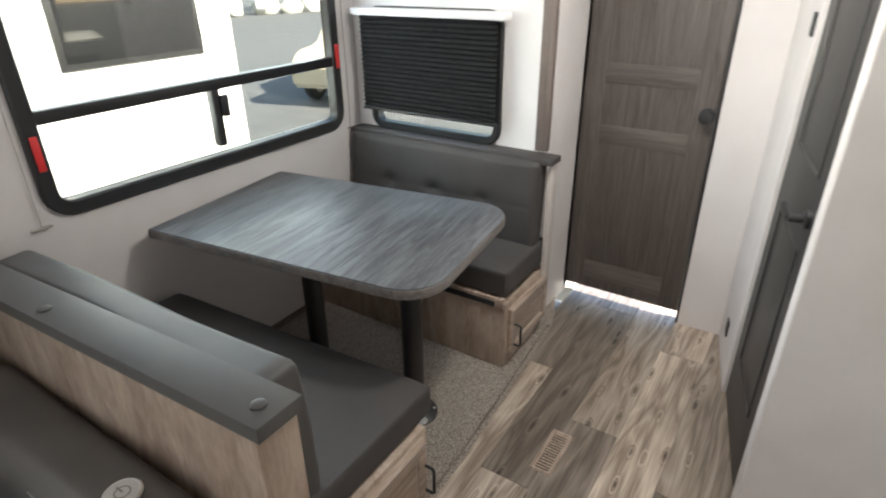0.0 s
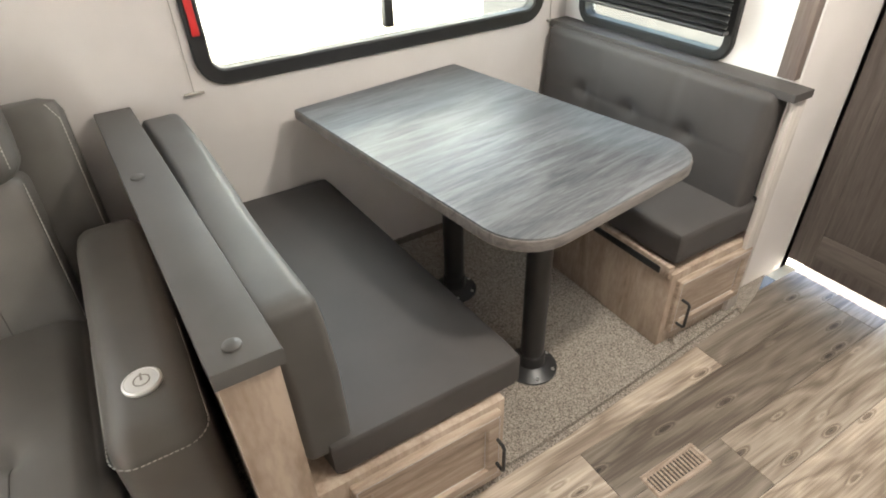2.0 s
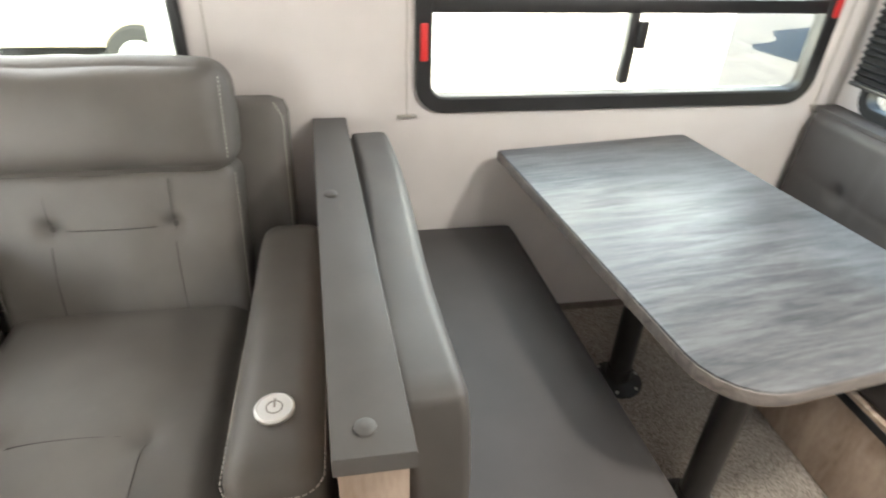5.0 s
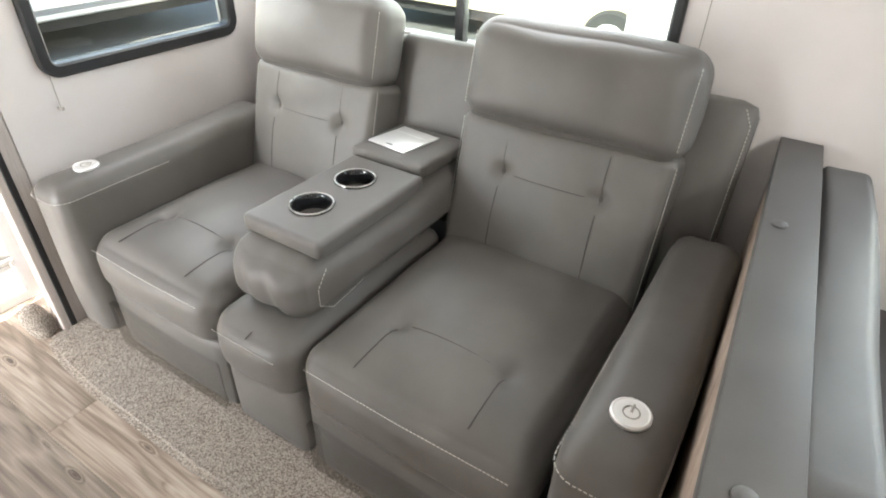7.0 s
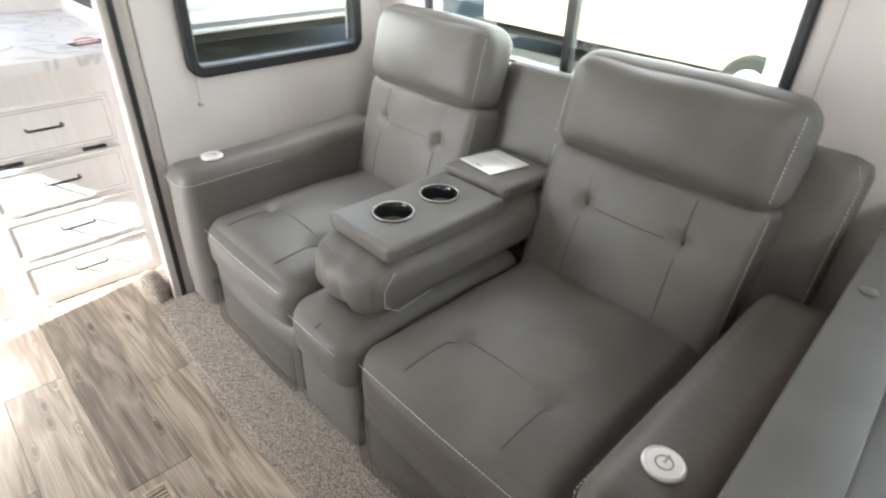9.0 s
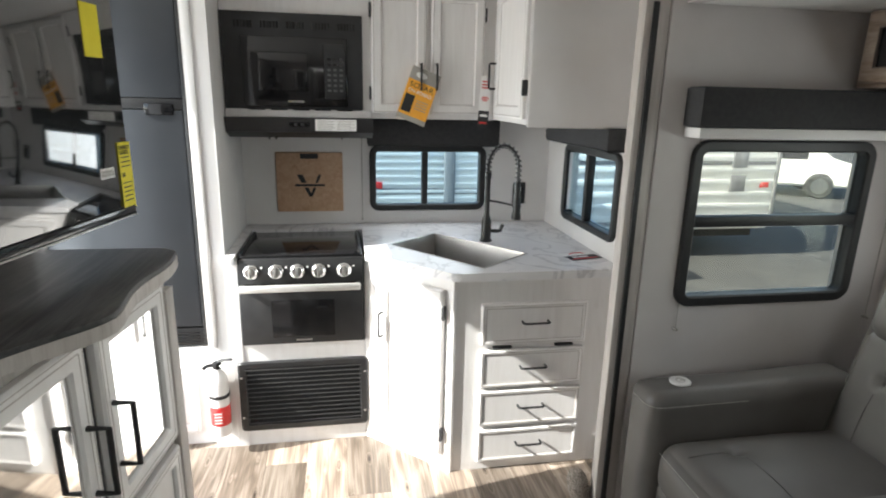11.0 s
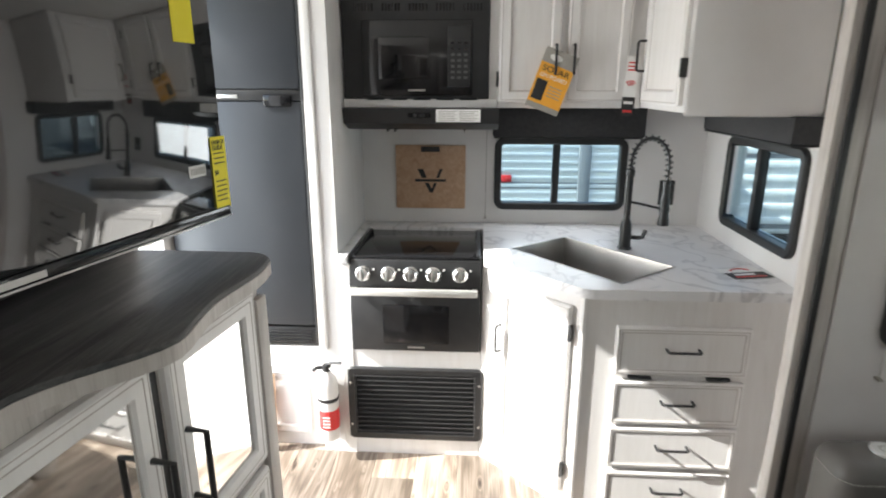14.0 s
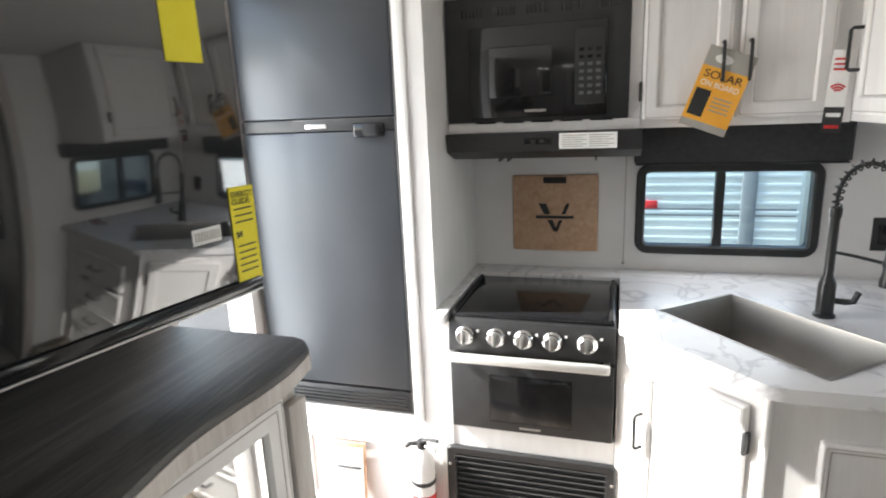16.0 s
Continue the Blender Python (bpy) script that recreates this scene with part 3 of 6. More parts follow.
# made-up fixtures that go with the two added fill lamps
for lx, ly in ((1.2, -1.5), (0.8, -1.85)):
    cl = thing("ceiling_light", "added round white fixture at an unseen fill lamp", "ceiling light", group="ceiling lights")
    part("housing", lathe([(0.11, H - 0.03), (0.115, H - 0.012), (0.12, H - 0.001)], 32, at=(lx, ly, 0)), M["lamp"], cl)
# carpeted slide floor with a rolled front edge
hem = [(-2.03, -1.195), (-1.9, -1.225), (-1.7, -1.24), (-1.2, -1.243), (-0.8, -1.228), (-0.3, -1.2), (0.4, -1.165), (0.8, -1.152), (1.2, -1.126), (1.5, -1.102), (X_SR, -1.088)]
bm = slab([(X_SR, 0.0), (X_SL, 0.0)] + hem, -0.08, 0.02)
bmesh.ops.bevel(bm, geom=[e for e in bm.edges if all(v.co.y < -1.05 and v.co.z > 0 for v in e.verts)], offset=0.018, segments=4, affect='EDGES')
solid("carpet", bm, M["carpet"], "speckled grey-beige pile carpet in the slide-out", "carpet", "structure")
# tuft of carpet rolled up at the jamb foot
bm = lathe([(0.004, 0), (0.036, 0.005), (0.045, 0.05), (0.04, 0.1), (0.026, 0.125), (0.004, 0.13)], 20)
moved(bm, Matrix.Translation((-2.08, -1.165, 0.0)) @ pose(0, 0, 0, 10, -14, 0))
solid("carpet_roll", bm, M["carpet"], "rolled end of the carpet at the slide-out jamb", "carpet", "structure")
# jambs of the slide opening
def jamb(name, x0, x1, material):
    th = thing(name, "grey wood-look trim post of the slide-out opening", "trim", kind="structure")
    part("post", box(x0, x1, -1.13, -1.04, 0.0, H_SL + 0.1, 0.006), material, th)
    return th
j1 = jamb("trim_slide_left", -2.085, -2.035, M["jamb"])
part("seal", box(-2.034, -2.024, -1.105, -1.085, 0.02, H_SL, 0.003), M["black"], j1, "black rubber seal")
j2 = thing("trim_slide_right", "brown wood-look trim post of the slide-out opening", "trim", kind="structure")
part("post", box(X_SR - 0.004, X_SR + 0.03, -1.005, -0.95, 0.852, H_SL + 0.1, 0.004), M["jamb_dark"], j2)
# baseboard line in the slide
solid("baseboard", box(X_SL + 0.002, X_SR, -0.012, -0.002, 0.02, 0.05, 0.002), M["jamb_dark"], "thin brown baseboard", "baseboard", "structure")

# ---------- windows ----------
def window(name, label, w, h, m, t=0.045, r=0.07, mull=(), bars=(), tint="glass", latch=None):
    th = thing(name, label, "window", kind="structure")
    th.matrix_world = m
    part("window_frame", moved(frame_ring(w, h, r, t, 0.05), Matrix.Translation((0, -0.03, 0))), M["black"], th)
    for x, z0, z1 in mull:
        part("mullion", box(x - 0.016, x + 0.016, -0.025, 0.012, z0, z1, 0.003), M["black"], th)
    for z, x0, x1 in bars:
        part("crossbar", box(x0, x1, -0.025, 0.014, z - 0.02, z + 0.02, 0.004), M["black"], th)
    xs = sorted([-w / 2 + t * 0.6] + ([mull[0][0]] if mull else []) + [w / 2 - t * 0.6])
    for a, b in zip(xs, xs[1:]):
        p_ = part("pane", box(a, b, -0.018, -0.014, -h / 2 + t * 0.6, h / 2 - t * 0.6), M[tint], th)
        p_.visible_shadow = False
    return th


def cord(name, x, y, z0, z1, w=0.012):
    """Blind cord with its small anchor."""
    th = thing(name, "thin grey blind cord tied to a wall anchor", "blind cord")
    part("string", tube([(x, y, z0), (x + 0.002, y, (z0 + z1) / 2), (x, y, z1)], 0.0016, 6), M["tan_grey"], th)
    part("anchor", box(x - w, x + w, y - 0.006, y + 0.006, z0 - 0.008, z0, 0.002), M["tan_grey"], th)
    return th


w1 = window("window_1", "black-framed dinette window with red escape tabs", 1.35, 0.88, pose(0.885, 0, 1.295, 0, 0, 180), 0.05, 0.09,
            mull=[(0.01, -0.36, -0.14)], bars=[(-0.13, -0.63, 0.63)])
for x, z in ((0.651, -0.22), (-0.651, -0.1)):
    part("release_tab", box(x - 0.011, x + 0.011, 0.02, 0.028, z - 0.06, z + 0.045, 0.003), M["red"], w1, "red escape tab")
part("latch", box(-0.03, -0.002, 0.012, 0.03, -0.25, -0.17, 0.004), M["black"], w1)
w2 = window("window_2", "black-framed bench window, its dark shade nearly down", 0.7, 0.55, pose(X_SR, -0.44, 1.12, 0, 0, 90), 0.035, 0.07)
w3 = window("window_3", "black-framed slide-out end window with a crossbar", 0.74, 0.61, pose(X_SL, -0.535, 1.16, 0, 0, -90), 0.04, 0.06, bars=[(0.015, -0.34, 0.34)])
w4 = window("window_4", "wide black-framed window behind the sofa", 1.38, 0.6, pose(-1.105, 0, 1.19, 0, 0, 180), 0.03, 0.03, mull=[(0.0, -0.27, 0.27)], tint="glass_green")
w5 = window("window_5", "small tinted kitchen window with rounded black frame", 0.63, 0.35, pose(X_REAR, -1.645, 1.165, 0, 0, -90), 0.034, 0.05, mull=[(0.02, -0.14, 0.14)], tint="glass_tint")
w6 = window("window_6", "small tinted side window over the counter", 0.6, 0.38, pose(-2.685, Y_MAIN, 1.19, 0, 0, 180), 0.034, 0.05, mull=[(0.03, -0.155, 0.155)], tint="glass_tint")
cord("blind_cord", 0.185, -0.01, 0.85, 1.6, 0.03)
cord("blind_cord", 1.6, -0.01, 0.85, 1.5)
cord("blind_cord", X_SL + 0.012, -0.885, 0.77, 1.48)
cord("blind_cord", X_SL + 0.012, -0.06, 0.78, 1.48)
cord("blind_cord", -0.36, -0.01, 0.85, 1.5)
cord("blind_cord", X_REAR + 0.012, -2.0, 0.95, 1.4, 0.006)

# pleated shade, nearly down, with a white head rail
sh = thing("window_shade", "dark pleated shade hanging nearly closed on a white rail", "window shade")
bm = bmesh.new()
n = 40
va = []
for i in range(n + 1):
    z = 0.955 + (1.36 - 0.955) * i / n
    x = X_SR - 0.055 - (0.014 if i % 2 else 0.0)
    va.append((bm.verts.new((x, -0.79, z)), bm.verts.new((x, -0.09, z))))
for a, b in zip(va, va[1:]):
    bm.faces.new((a[0], a[1], b[1], b[0]))
bmesh.ops.solidify(bm, geom=bm.faces[:], thickness=0.003)
part("pleats", bm, M["shade_fabric"], sh)
part("head_rail", box(X_SR - 0.08, X_SR - 0.02, -0.83, -0.05, 1.36, 1.39, 0.004), M["white"], sh)
part("bottom_rail", box(X_SR - 0.075, X_SR - 0.045, -0.79, -0.09, 0.945, 0.957, 0.003), M["black_metal"], sh)


def valance(label, x0, x1, y0, y1, z0, z1, strip):
    th = thing("valance", label, "valance")
    part("fabric_box", box(x0, x1, y0, y1, z0 + 0.0, z1, 0.008), M["valance"], th)
    ends = ((x0 - 0.002, x0 + 0.004, y0, y1), (x1 - 0.004, x1 + 0.002, y0, y1)) if x1 - x0 > y1 - y0 else ((x0, x1, y0 - 0.002, y0 + 0.004), (x0, x1, y1 - 0.004, y1 + 0.002))
    for e in ends:
        part("end_cap", box(*e, z0 + 0.004, z1 - 0.004, 0.0015), M["valance"], th)
    if not strip:
        part("hem", box(x0 + 0.002, x1 - 0.002, y0 + 0.002, y1 - 0.002, z0 - 0.006, z0 - 0.0005, 0.002), M["black"], th)
    if strip:
        part("shade_rail", box(x0 + 0.003, x1 - 0.003, y0 + 0.003, y1 - 0.003, z0 - 0.035, z0 - 0.001, 0.004), M["white"], th, "white rolled-shade rail")
    return th


valance("charcoal fabric window valance over the end window", X_SL + 0.002, X_SL + 0.1, -0.95, -0.12, 1.51, 1.64, True)
valance("charcoal fabric window valance over the wide window", -1.93, -0.3, -0.1, -0.002, 1.5, 1.63, True)
valance("charcoal fabric valance over the kitchen window", X_REAR + 0.002, X_REAR + 0.08, -1.97, -1.28, 1.345, 1.483, False)
valance("charcoal fabric valance over the counter side window", -3.05, -2.34, Y_MAIN - 0.1, Y_MAIN - 0.002, 1.395, 1.483, False)

# ---------- doors ----------
bd = thing("door_1", "dark walnut hall door with shaker panels, closed", "door", (X_HALL + 0.012, -1.288, 0), kind="structure")
bm = box(0, 0.035, -0.282, 0.282, 0.055, 1.87, 0.003)
part("door_leaf", bm, M["door_wood"], bd)
for z0, z1 in ((1.7, 1.8), (1.085, 1.17), (0.815, 0.9), (0.11, 0.21)):
    part("rail", box(-0.0025, 0.0, -0.19, 0.19, z0, z1, 0.001), M["door_rail"], bd)
for y0, y1 in ((-0.276, -0.192), (0.192, 0.276)):
    part("stile", box(-0.003, 0.0, y0, y1, 0.06, 1.865, 0.001), M["door_wood"], bd)
kn = part("door_knob", lathe([(0.032, 0), (0.032, 0.006), (0.013, 0.01), (0.012, 0.03), (0.024, 0.04), (0.027, 0.052), (0.018, 0.062), (0.002, 0.064)], 24, at=(0, 0, 0), axis="x"), M["black_metal"], bd)
kn.matrix_local = pose(0, -0.25, 0.99, 0, 180, 0)
solid("door_casing", box(X_HALL - 0.006, X_HALL + 0.04, -1.0, -0.985, 0, 1.88, 0.002), M["black"], "dark casing edge of the hall door", "trim", "structure")
solid("door_seal", box(X_HALL - 0.004, X_HALL + 0.04, -1.585, -1.574, 0, 1.88, 0.002), M["black"], "black seal edge of the hall door", "trim", "structure")
solid("bedroom_floor", box(X_HALL + 0.05, X_HALL + 1.2, -1.9, -0.6, -0.1, -0.002), M["trailer_cream"], "pale floor seen under the hall door", "floor", "structure")
ed = thing("door_2", "charcoal bathroom door with black lever, closed", "door", kind="structure")
ed.matrix_world = bw.matrix_world
part("door_leaf", box(0.43, 0.99, 0.012, 0.045, 0.01, 1.89, 0.003), M["dark_door"], ed)
for z0, z1 in ((0.25, 0.85), (1.05, 1.7)):
    part("panel_moulding", moved(frame_ring(0.34, z1 - z0, 0.012, 0.012, 0.006), Matrix.Translation((0.71, 0.012, (z0 + z1) / 2)) @ pose(0, 0, 0, 0, 0, 180)), M["dark_door"], ed)
lv = part("lever", lathe([(0.026, 0), (0.026, 0.012), (0.011, 0.016), (0.011, 0.05), (0.002, 0.052)], 20, axis="y"), M["black_metal"], ed)
lv.matrix_local = pose(0.9, 0.012, 0.95, 180, 0, 0)
part("grip", tube([(0.9, -0.036, 0.95), (0.85, -0.04, 0.952), (0.8, -0.036, 0.95)], 0.009), M["black_metal"], ed)
for z in (1.62, 1.5, 1.38):
    sw = thing("wall_switch", "small black wall switch plate beside the bathroom door", "switch", group="hall switches")
    sw.matrix_world = bw.matrix_world
    part("plate", box(0.33, 0.38, -0.006, 0.0, z - 0.035, z + 0.035, 0.002), M["black"], sw)
ou = thing("floor_outlet", "small black outlet low on the hall wall", "outlet")
ou.matrix_world = bw.matrix_world
part("plate", box(0.17, 0.22, -0.006, 0.0, 0.13, 0.2, 0.002), M["black"], ou)

# ---------- outdoors ----------
GZ = -0.75
solid("ground", box(-120, 120, -120, 120, GZ - 0.2, GZ), M["asphalt"], "grey asphalt of the sales lot", "ground", "structure")


def trailer(label, x0, x1, y0, y1, z1, body, side, windows=(), ribs=0, stripe=None, wheels=()):
    """A parked caravan; side is 'y' or 'x' for the face towards the place, at y0 or at x1."""
    th = thing("parked_trailer", label, "trailer")
    part("body", box(x0, x1, y0, y1, GZ + 0.45, z1, 0.06, 3), body, th)
    part("underframe", box(x0 + 0.2, x1 - 0.2, y0 + 0.15, y1 - 0.15, GZ + 0.3, GZ + 0.45), M["black"], th)
    f = (lambda u0, u1, za, zb, d: box(u0, u1, y0 - d, y0 + 0.004, za, zb, 0.003)) if side == 'y' else (lambda u0, u1, za, zb, d: box(x1 - 0.004, x1 + d, u0, u1, za, zb, 0.003))
    a, b = (x0, x1) if side == 'y' else (y0, y1)
    for i in range(ribs):
        z = GZ + 0.6 + (z1 - GZ - 0.8) * i / ribs
        part("siding_rib", f(a + 0.05, b - 0.05, z, z + (z1 - GZ - 0.8) / ribs * 0.45, 0.022), body, th)
    for u0, u1, za, zb in windows:
        w_ = part("window", f(u0, u1, za, zb, 0.02), M["black"], th)
        g_ = f(u0 + 0.05, u1 - 0.05, za + 0.05, zb - 0.05, 0.026)
        part("pane", g_, M["screen"], w_)
    for s in (stripe or ()):
        part("stripe", f(a + 0.06, b - 0.06, s[0], s[1], 0.006), M[s[2]], th)
    for u in wheels:
        p_ = (u, y0 - 0.02, GZ + 0.36) if side == 'y' else (x1 + 0.02, u, GZ + 0.36)
        ax = 'y' if side == 'y' else 'x'
        wt = part("wheel", lathe([(0.2, -0.1), (0.33, -0.1), (0.36, -0.06), (0.36, 0.06), (0.33, 0.1), (0.2, 0.1)], 28, at=p_, axis=ax), M["tyre"], th)
        part("rim", lathe([(0.02, -0.11), (0.12, -0.115), (0.21, -0.105), (0.21, 0.105), (0.12, 0.115), (0.02, 0.11)], 24, at=p_, axis=ax), M["trailer_white"], wt)
    return th


trailer("white parked caravan with a dark framed window", -1.4, 3.3, 2.9, 5.3, 2.4, M["trailer_white"], 'y', windows=[(1.68, 2.92, 0.86, 1.75), (0.5, 1.3, 0.86, 1.75)], stripe=[(0.1, 0.16, "trailer_cream")])
trailer("cream parked motorhome with grey stripes and wheels", -6.6, -1.6, 5.6, 8.2, 3.0, M["trailer_cream"], 'y', windows=[(-5.4, -4.3, 1.3, 1.95), (-3.2, -2.7, 1.35, 1.9)], stripe=[(-0.28, 0.36, "car_tan"), (0.38, 1.06, "trailer_white"), (1.08, 1.11, "trailer_grey"), (1.14, 1.16, "car_tan"), (1.2, 2.9, "trailer_white")], wheels=(-2.3,))
trailer("white corrugated parked trailer behind the kitchen", -9.0, -6.4, -6.5, -0.5, 1.8, M["trailer_white"], 'x', ribs=22, stripe=[(0.55, 0.62, "trailer_grey")])
trailer("white ribbed parked caravan seen through the end window", -12.5, -8.0, 0.0, 4.5, 2.6, M["trailer_white"], 'x', ribs=14, windows=[(3.0, 3.45, 1.2, 2.0)], stripe=[(-0.22, -0.1, "trailer_grey"), (0.7, 0.76, "trailer_grey")])
cv = bpy.data.objects["parked_trailer.003"]
part("marker_light", box(-8.0, -7.975, 4.22, 4.36, 0.36, 0.44, 0.004), M["red"], cv, "red marker light")
for k in range(4):
    part("lettering_bar", box(-8.0, -7.972, 3.7, 3.95, 0.3 + 0.36 * k, 0.55 + 0.36 * k, 0.004), M["trailer_grey"], cv)
part("corner_trim", box(-8.05, -7.97, 4.45, 4.51, -0.2, 2.5, 0.01), M["trailer_grey"], cv)
kt = bpy.data.objects["parked_trailer.002"]
part("marker_light", box(-6.4, -6.372, -1.8, -1.68, 0.62, 0.69, 0.004), M["red"], kt, "red marker light")
part("corner_trim", box(-6.41, -6.365, -1.0, -0.88, -0.2, 1.75, 0.01), M["trailer_grey"], kt)


def parked_car(label, x, y, rz, paint):
    th = thing("parked_car", label, "car", (x, y, GZ), rz)
    prof = [(-2.1, 0.35), (-2.15, 0.75), (-1.9, 0.95), (-1.2, 1.0), (-0.6, 1.48), (0.9, 1.5), (1.6, 1.02), (2.1, 0.9), (2.15, 0.4), (1.9, 0.3), (-1.9, 0.3)]
    bm = slab(prof, -0.85, 0.85)
    bmesh.ops.bevel(bm, geom=bm.edges[:], offset=0.06, segments=3, affect='EDGES')
    part("body", moved(bm, pose(0, 0, 0, 90, 0, 0)), paint, th)
    for s in (-1, 1):
        part("side_window", box(-0.65, 0.95, s * 0.85 - 0.01, s * 0.85 + 0.01, 1.0, 1.38, 0.004), M["screen"], th)
        for wx in (-1.35, 1.3):
            w_ = part("wheel", lathe([(0.2, -0.1), (0.3, -0.1), (0.33, -0.06), (0.33, 0.06), (0.3, 0.1), (0.2, 0.1)], 24, at=(wx, s * 0.8, 0.33), axis='y'), M["tyre"], th)
            part("rim", lathe([(0.02, -0.11), (0.2, -0.105), (0.2, 0.105), (0.02, 0.11)], 20, at=(wx, s * 0.8, 0.33), axis='y'), M["steel"], w_)
    return th


parked_car("tan parked car on the lot", 9.2, 5.9, 15, M["car_tan"])
parked_car("white parked pickup beyond the caravans", -14.5, 9.4, 60, M["trailer_white"])

rng = random.Random(5)


def boulder(x, y, r):
    """A rough pale rock."""
    bm = bmesh.new()
    bmesh.ops.create_icosphere(bm, subdivisions=2, radius=r)
    for v in bm.verts:
        v.co *= 1 + rng.uniform(-0.16, 0.16)
        v.co.z *= 0.75
    solid("boulder", moved(bm, Matrix.Translation((x, y, GZ + 0.45 * r))), M["rock"], "pale rough boulder at the edge of the lot", "rock", group="boulders")


def shrub(x, y, h):
    """A low tree: tapered stem, limbs and many small leaves in loose clumps."""
    th = thing("shrub", "green leafy shrub behind the pale boulders", "shrub", (x, y, GZ), group="shrubs")
    part("trunk", cyl(0.09, 0.04, -0.05, h * 0.6, 10), M["bark"], th)
    leaves = bmesh.new()
    for k in range(9):
        a, up, out_ = rng.uniform(0, 6.28), rng.uniform(0.45, 0.95) * h, rng.uniform(0.2, 0.5) * h
        c = Vector((out_ * math.cos(a), out_ * math.sin(a), up))
        part("limb", tube([(0, 0, h * 0.3), tuple(c * 0.6 + Vector((0, 0, h * 0.1))), tuple(c)], 0.025, 6), M["bark"], th)
        for j in range(70):
            p = c + Vector((rng.gauss(0, 0.16), rng.gauss(0, 0.16), rng.gauss(0, 0.12))) * h
            u = Vector((rng.uniform(-1, 1), rng.uniform(-1, 1), rng.uniform(-1, 1))).normalized() * 0.12
            w_ = u.orthogonal() * 0.5
            leaves.faces.new([leaves.verts.new(p + q) for q in (-u, w_, u, -w_)])
    part("crown", leaves, M["leaf"], th)


for i in range(12):
    boulder(12.0 + 1.5 * i + rng.uniform(-0.4, 0.4), 25.0 + rng.uniform(-1, 1), rng.uniform(0.6, 1.0))
for i in range(7):
    shrub(11.5 + 2.7 * i + rng.uniform(-0.5, 0.5), 28.0 + rng.uniform(-0.8, 0.8), rng.uniform(2.2, 3.2))

# ---------- dinette ----------
dt = thing("dinette_table", "dark grey oak-look dinette table on two black posts", "table", (0.862, -0.53, 0), 7)
bm = bmesh.new()
top = [(-0.335, 0.5), (0.345, 0.5)]
for cx, cy, a0 in ((0.37 - 0.13, -0.575 + 0.13, 0), (-0.335 + 0.13, -0.575 + 0.13, -90)):
    top += [(cx + 0.13 * math.cos(radians(a0 - 15 * i)), cy + 0.13 * math.sin(radians(a0 - 15 * i))) for i in range(7)]
part("tabletop", slab(top[::-1], 0.72, 0.752, bev=0.004), M["table"], dt)
edge = slab([(x * 1.008, y * 1.005) for x, y in top[::-1]], 0.719, 0.7485, bev=0.006)
part("edge_band", edge, M["table_edge"], dt)
for px, py in ((0.87, -0.885), (0.87, -0.405)):
    v = pose(0.862, -0.53, 0, 0, 0, 7).inverted() @ Vector((px, py, 0))
    po = part("post", cyl(0.038, 0.038, 0.04, 0.72, 28, at=(v.x, v.y, 0)), M["black_metal"], dt)
    part("base_flange", lathe([(0.085, 0.02), (0.085, 0.028), (0.06, 0.04), (0.044, 0.05), (0.042, 0.09), (0.038, 0.095)], 32, at=(v.x, v.y, 0)), M["black_metal"], po)
    for k in range(6):
        a = 2 * math.pi * k / 6
        part("screw", lathe([(0.007, 0.028), (0.006, 0.036), (0.001, 0.038)], 8, at=(v.x + 0.072 * math.cos(a), v.y + 0.072 * math.sin(a), 0)), M["steel"], po)


def pull(name, parent, length, m, material=None):
    """A bar handle: two posts and a bar, standing out along +y, lying along x."""
    h = length / 2
    bm = tube([(-h, 0, 0), (-h, 0.024, 0), (-h + 0.006, 0.03, 0), (h - 0.006, 0.03, 0), (h, 0.024, 0), (h, 0, 0)], 0.005, 8)
    return part(name, moved(bm, m), material or M["black_metal"], parent)


def panel_door(name, parent, w, h, m, style="cab", frame_w=0.055, handle=None, insert=None, depth=0.01):
    """A framed door in its own x-z plane facing +y: frame, recessed panel, dark glaze line, pull."""
    bm = frame_ring(w, h, 0.006, frame_w, 0.02)
    d = part(name, moved(bm, m), M[style], parent)
    part("panel", moved(box(-w / 2 + frame_w - 0.002, w / 2 - frame_w + 0.002, 0.002, depth, -h / 2 + frame_w - 0.002, h / 2 - frame_w + 0.002), m), insert or M[style], d)
    part("glaze_line", moved(frame_ring(w - 2 * frame_w + 0.002, h - 2 * frame_w + 0.002, 0.004, 0.003, depth + 0.0012), m), M["cab_glaze"], d)
    part("edge_bead", moved(frame_ring(w - 0.016, h - 0.016, 0.004, 0.003, 0.0206), m), M["cab_glaze"], d)
    if handle:
        hx, hz, ln, rot = handle
        pull("handle", d, ln, m @ Matrix.Translation((hx, 0.02, hz)) @ pose(0, 0, 0, 0, rot, 0))
    return d


def dashed(pts, r=0.0014, dash=0.0065, gap=0.0035):
    """A row of stitches along a line."""
    bm = bmesh.new()
    pts = [Vector(p) for p in pts]
    for a, b in zip(pts, pts[1:]):
        ln = (b - a).length
        n = max(1, round(ln / (dash + gap)))
        for i in range(n):
            tube([a.lerp(b, i / n), a.lerp(b, (i + dash / (dash + gap)) / n)], r, 4, bm)
    return bm


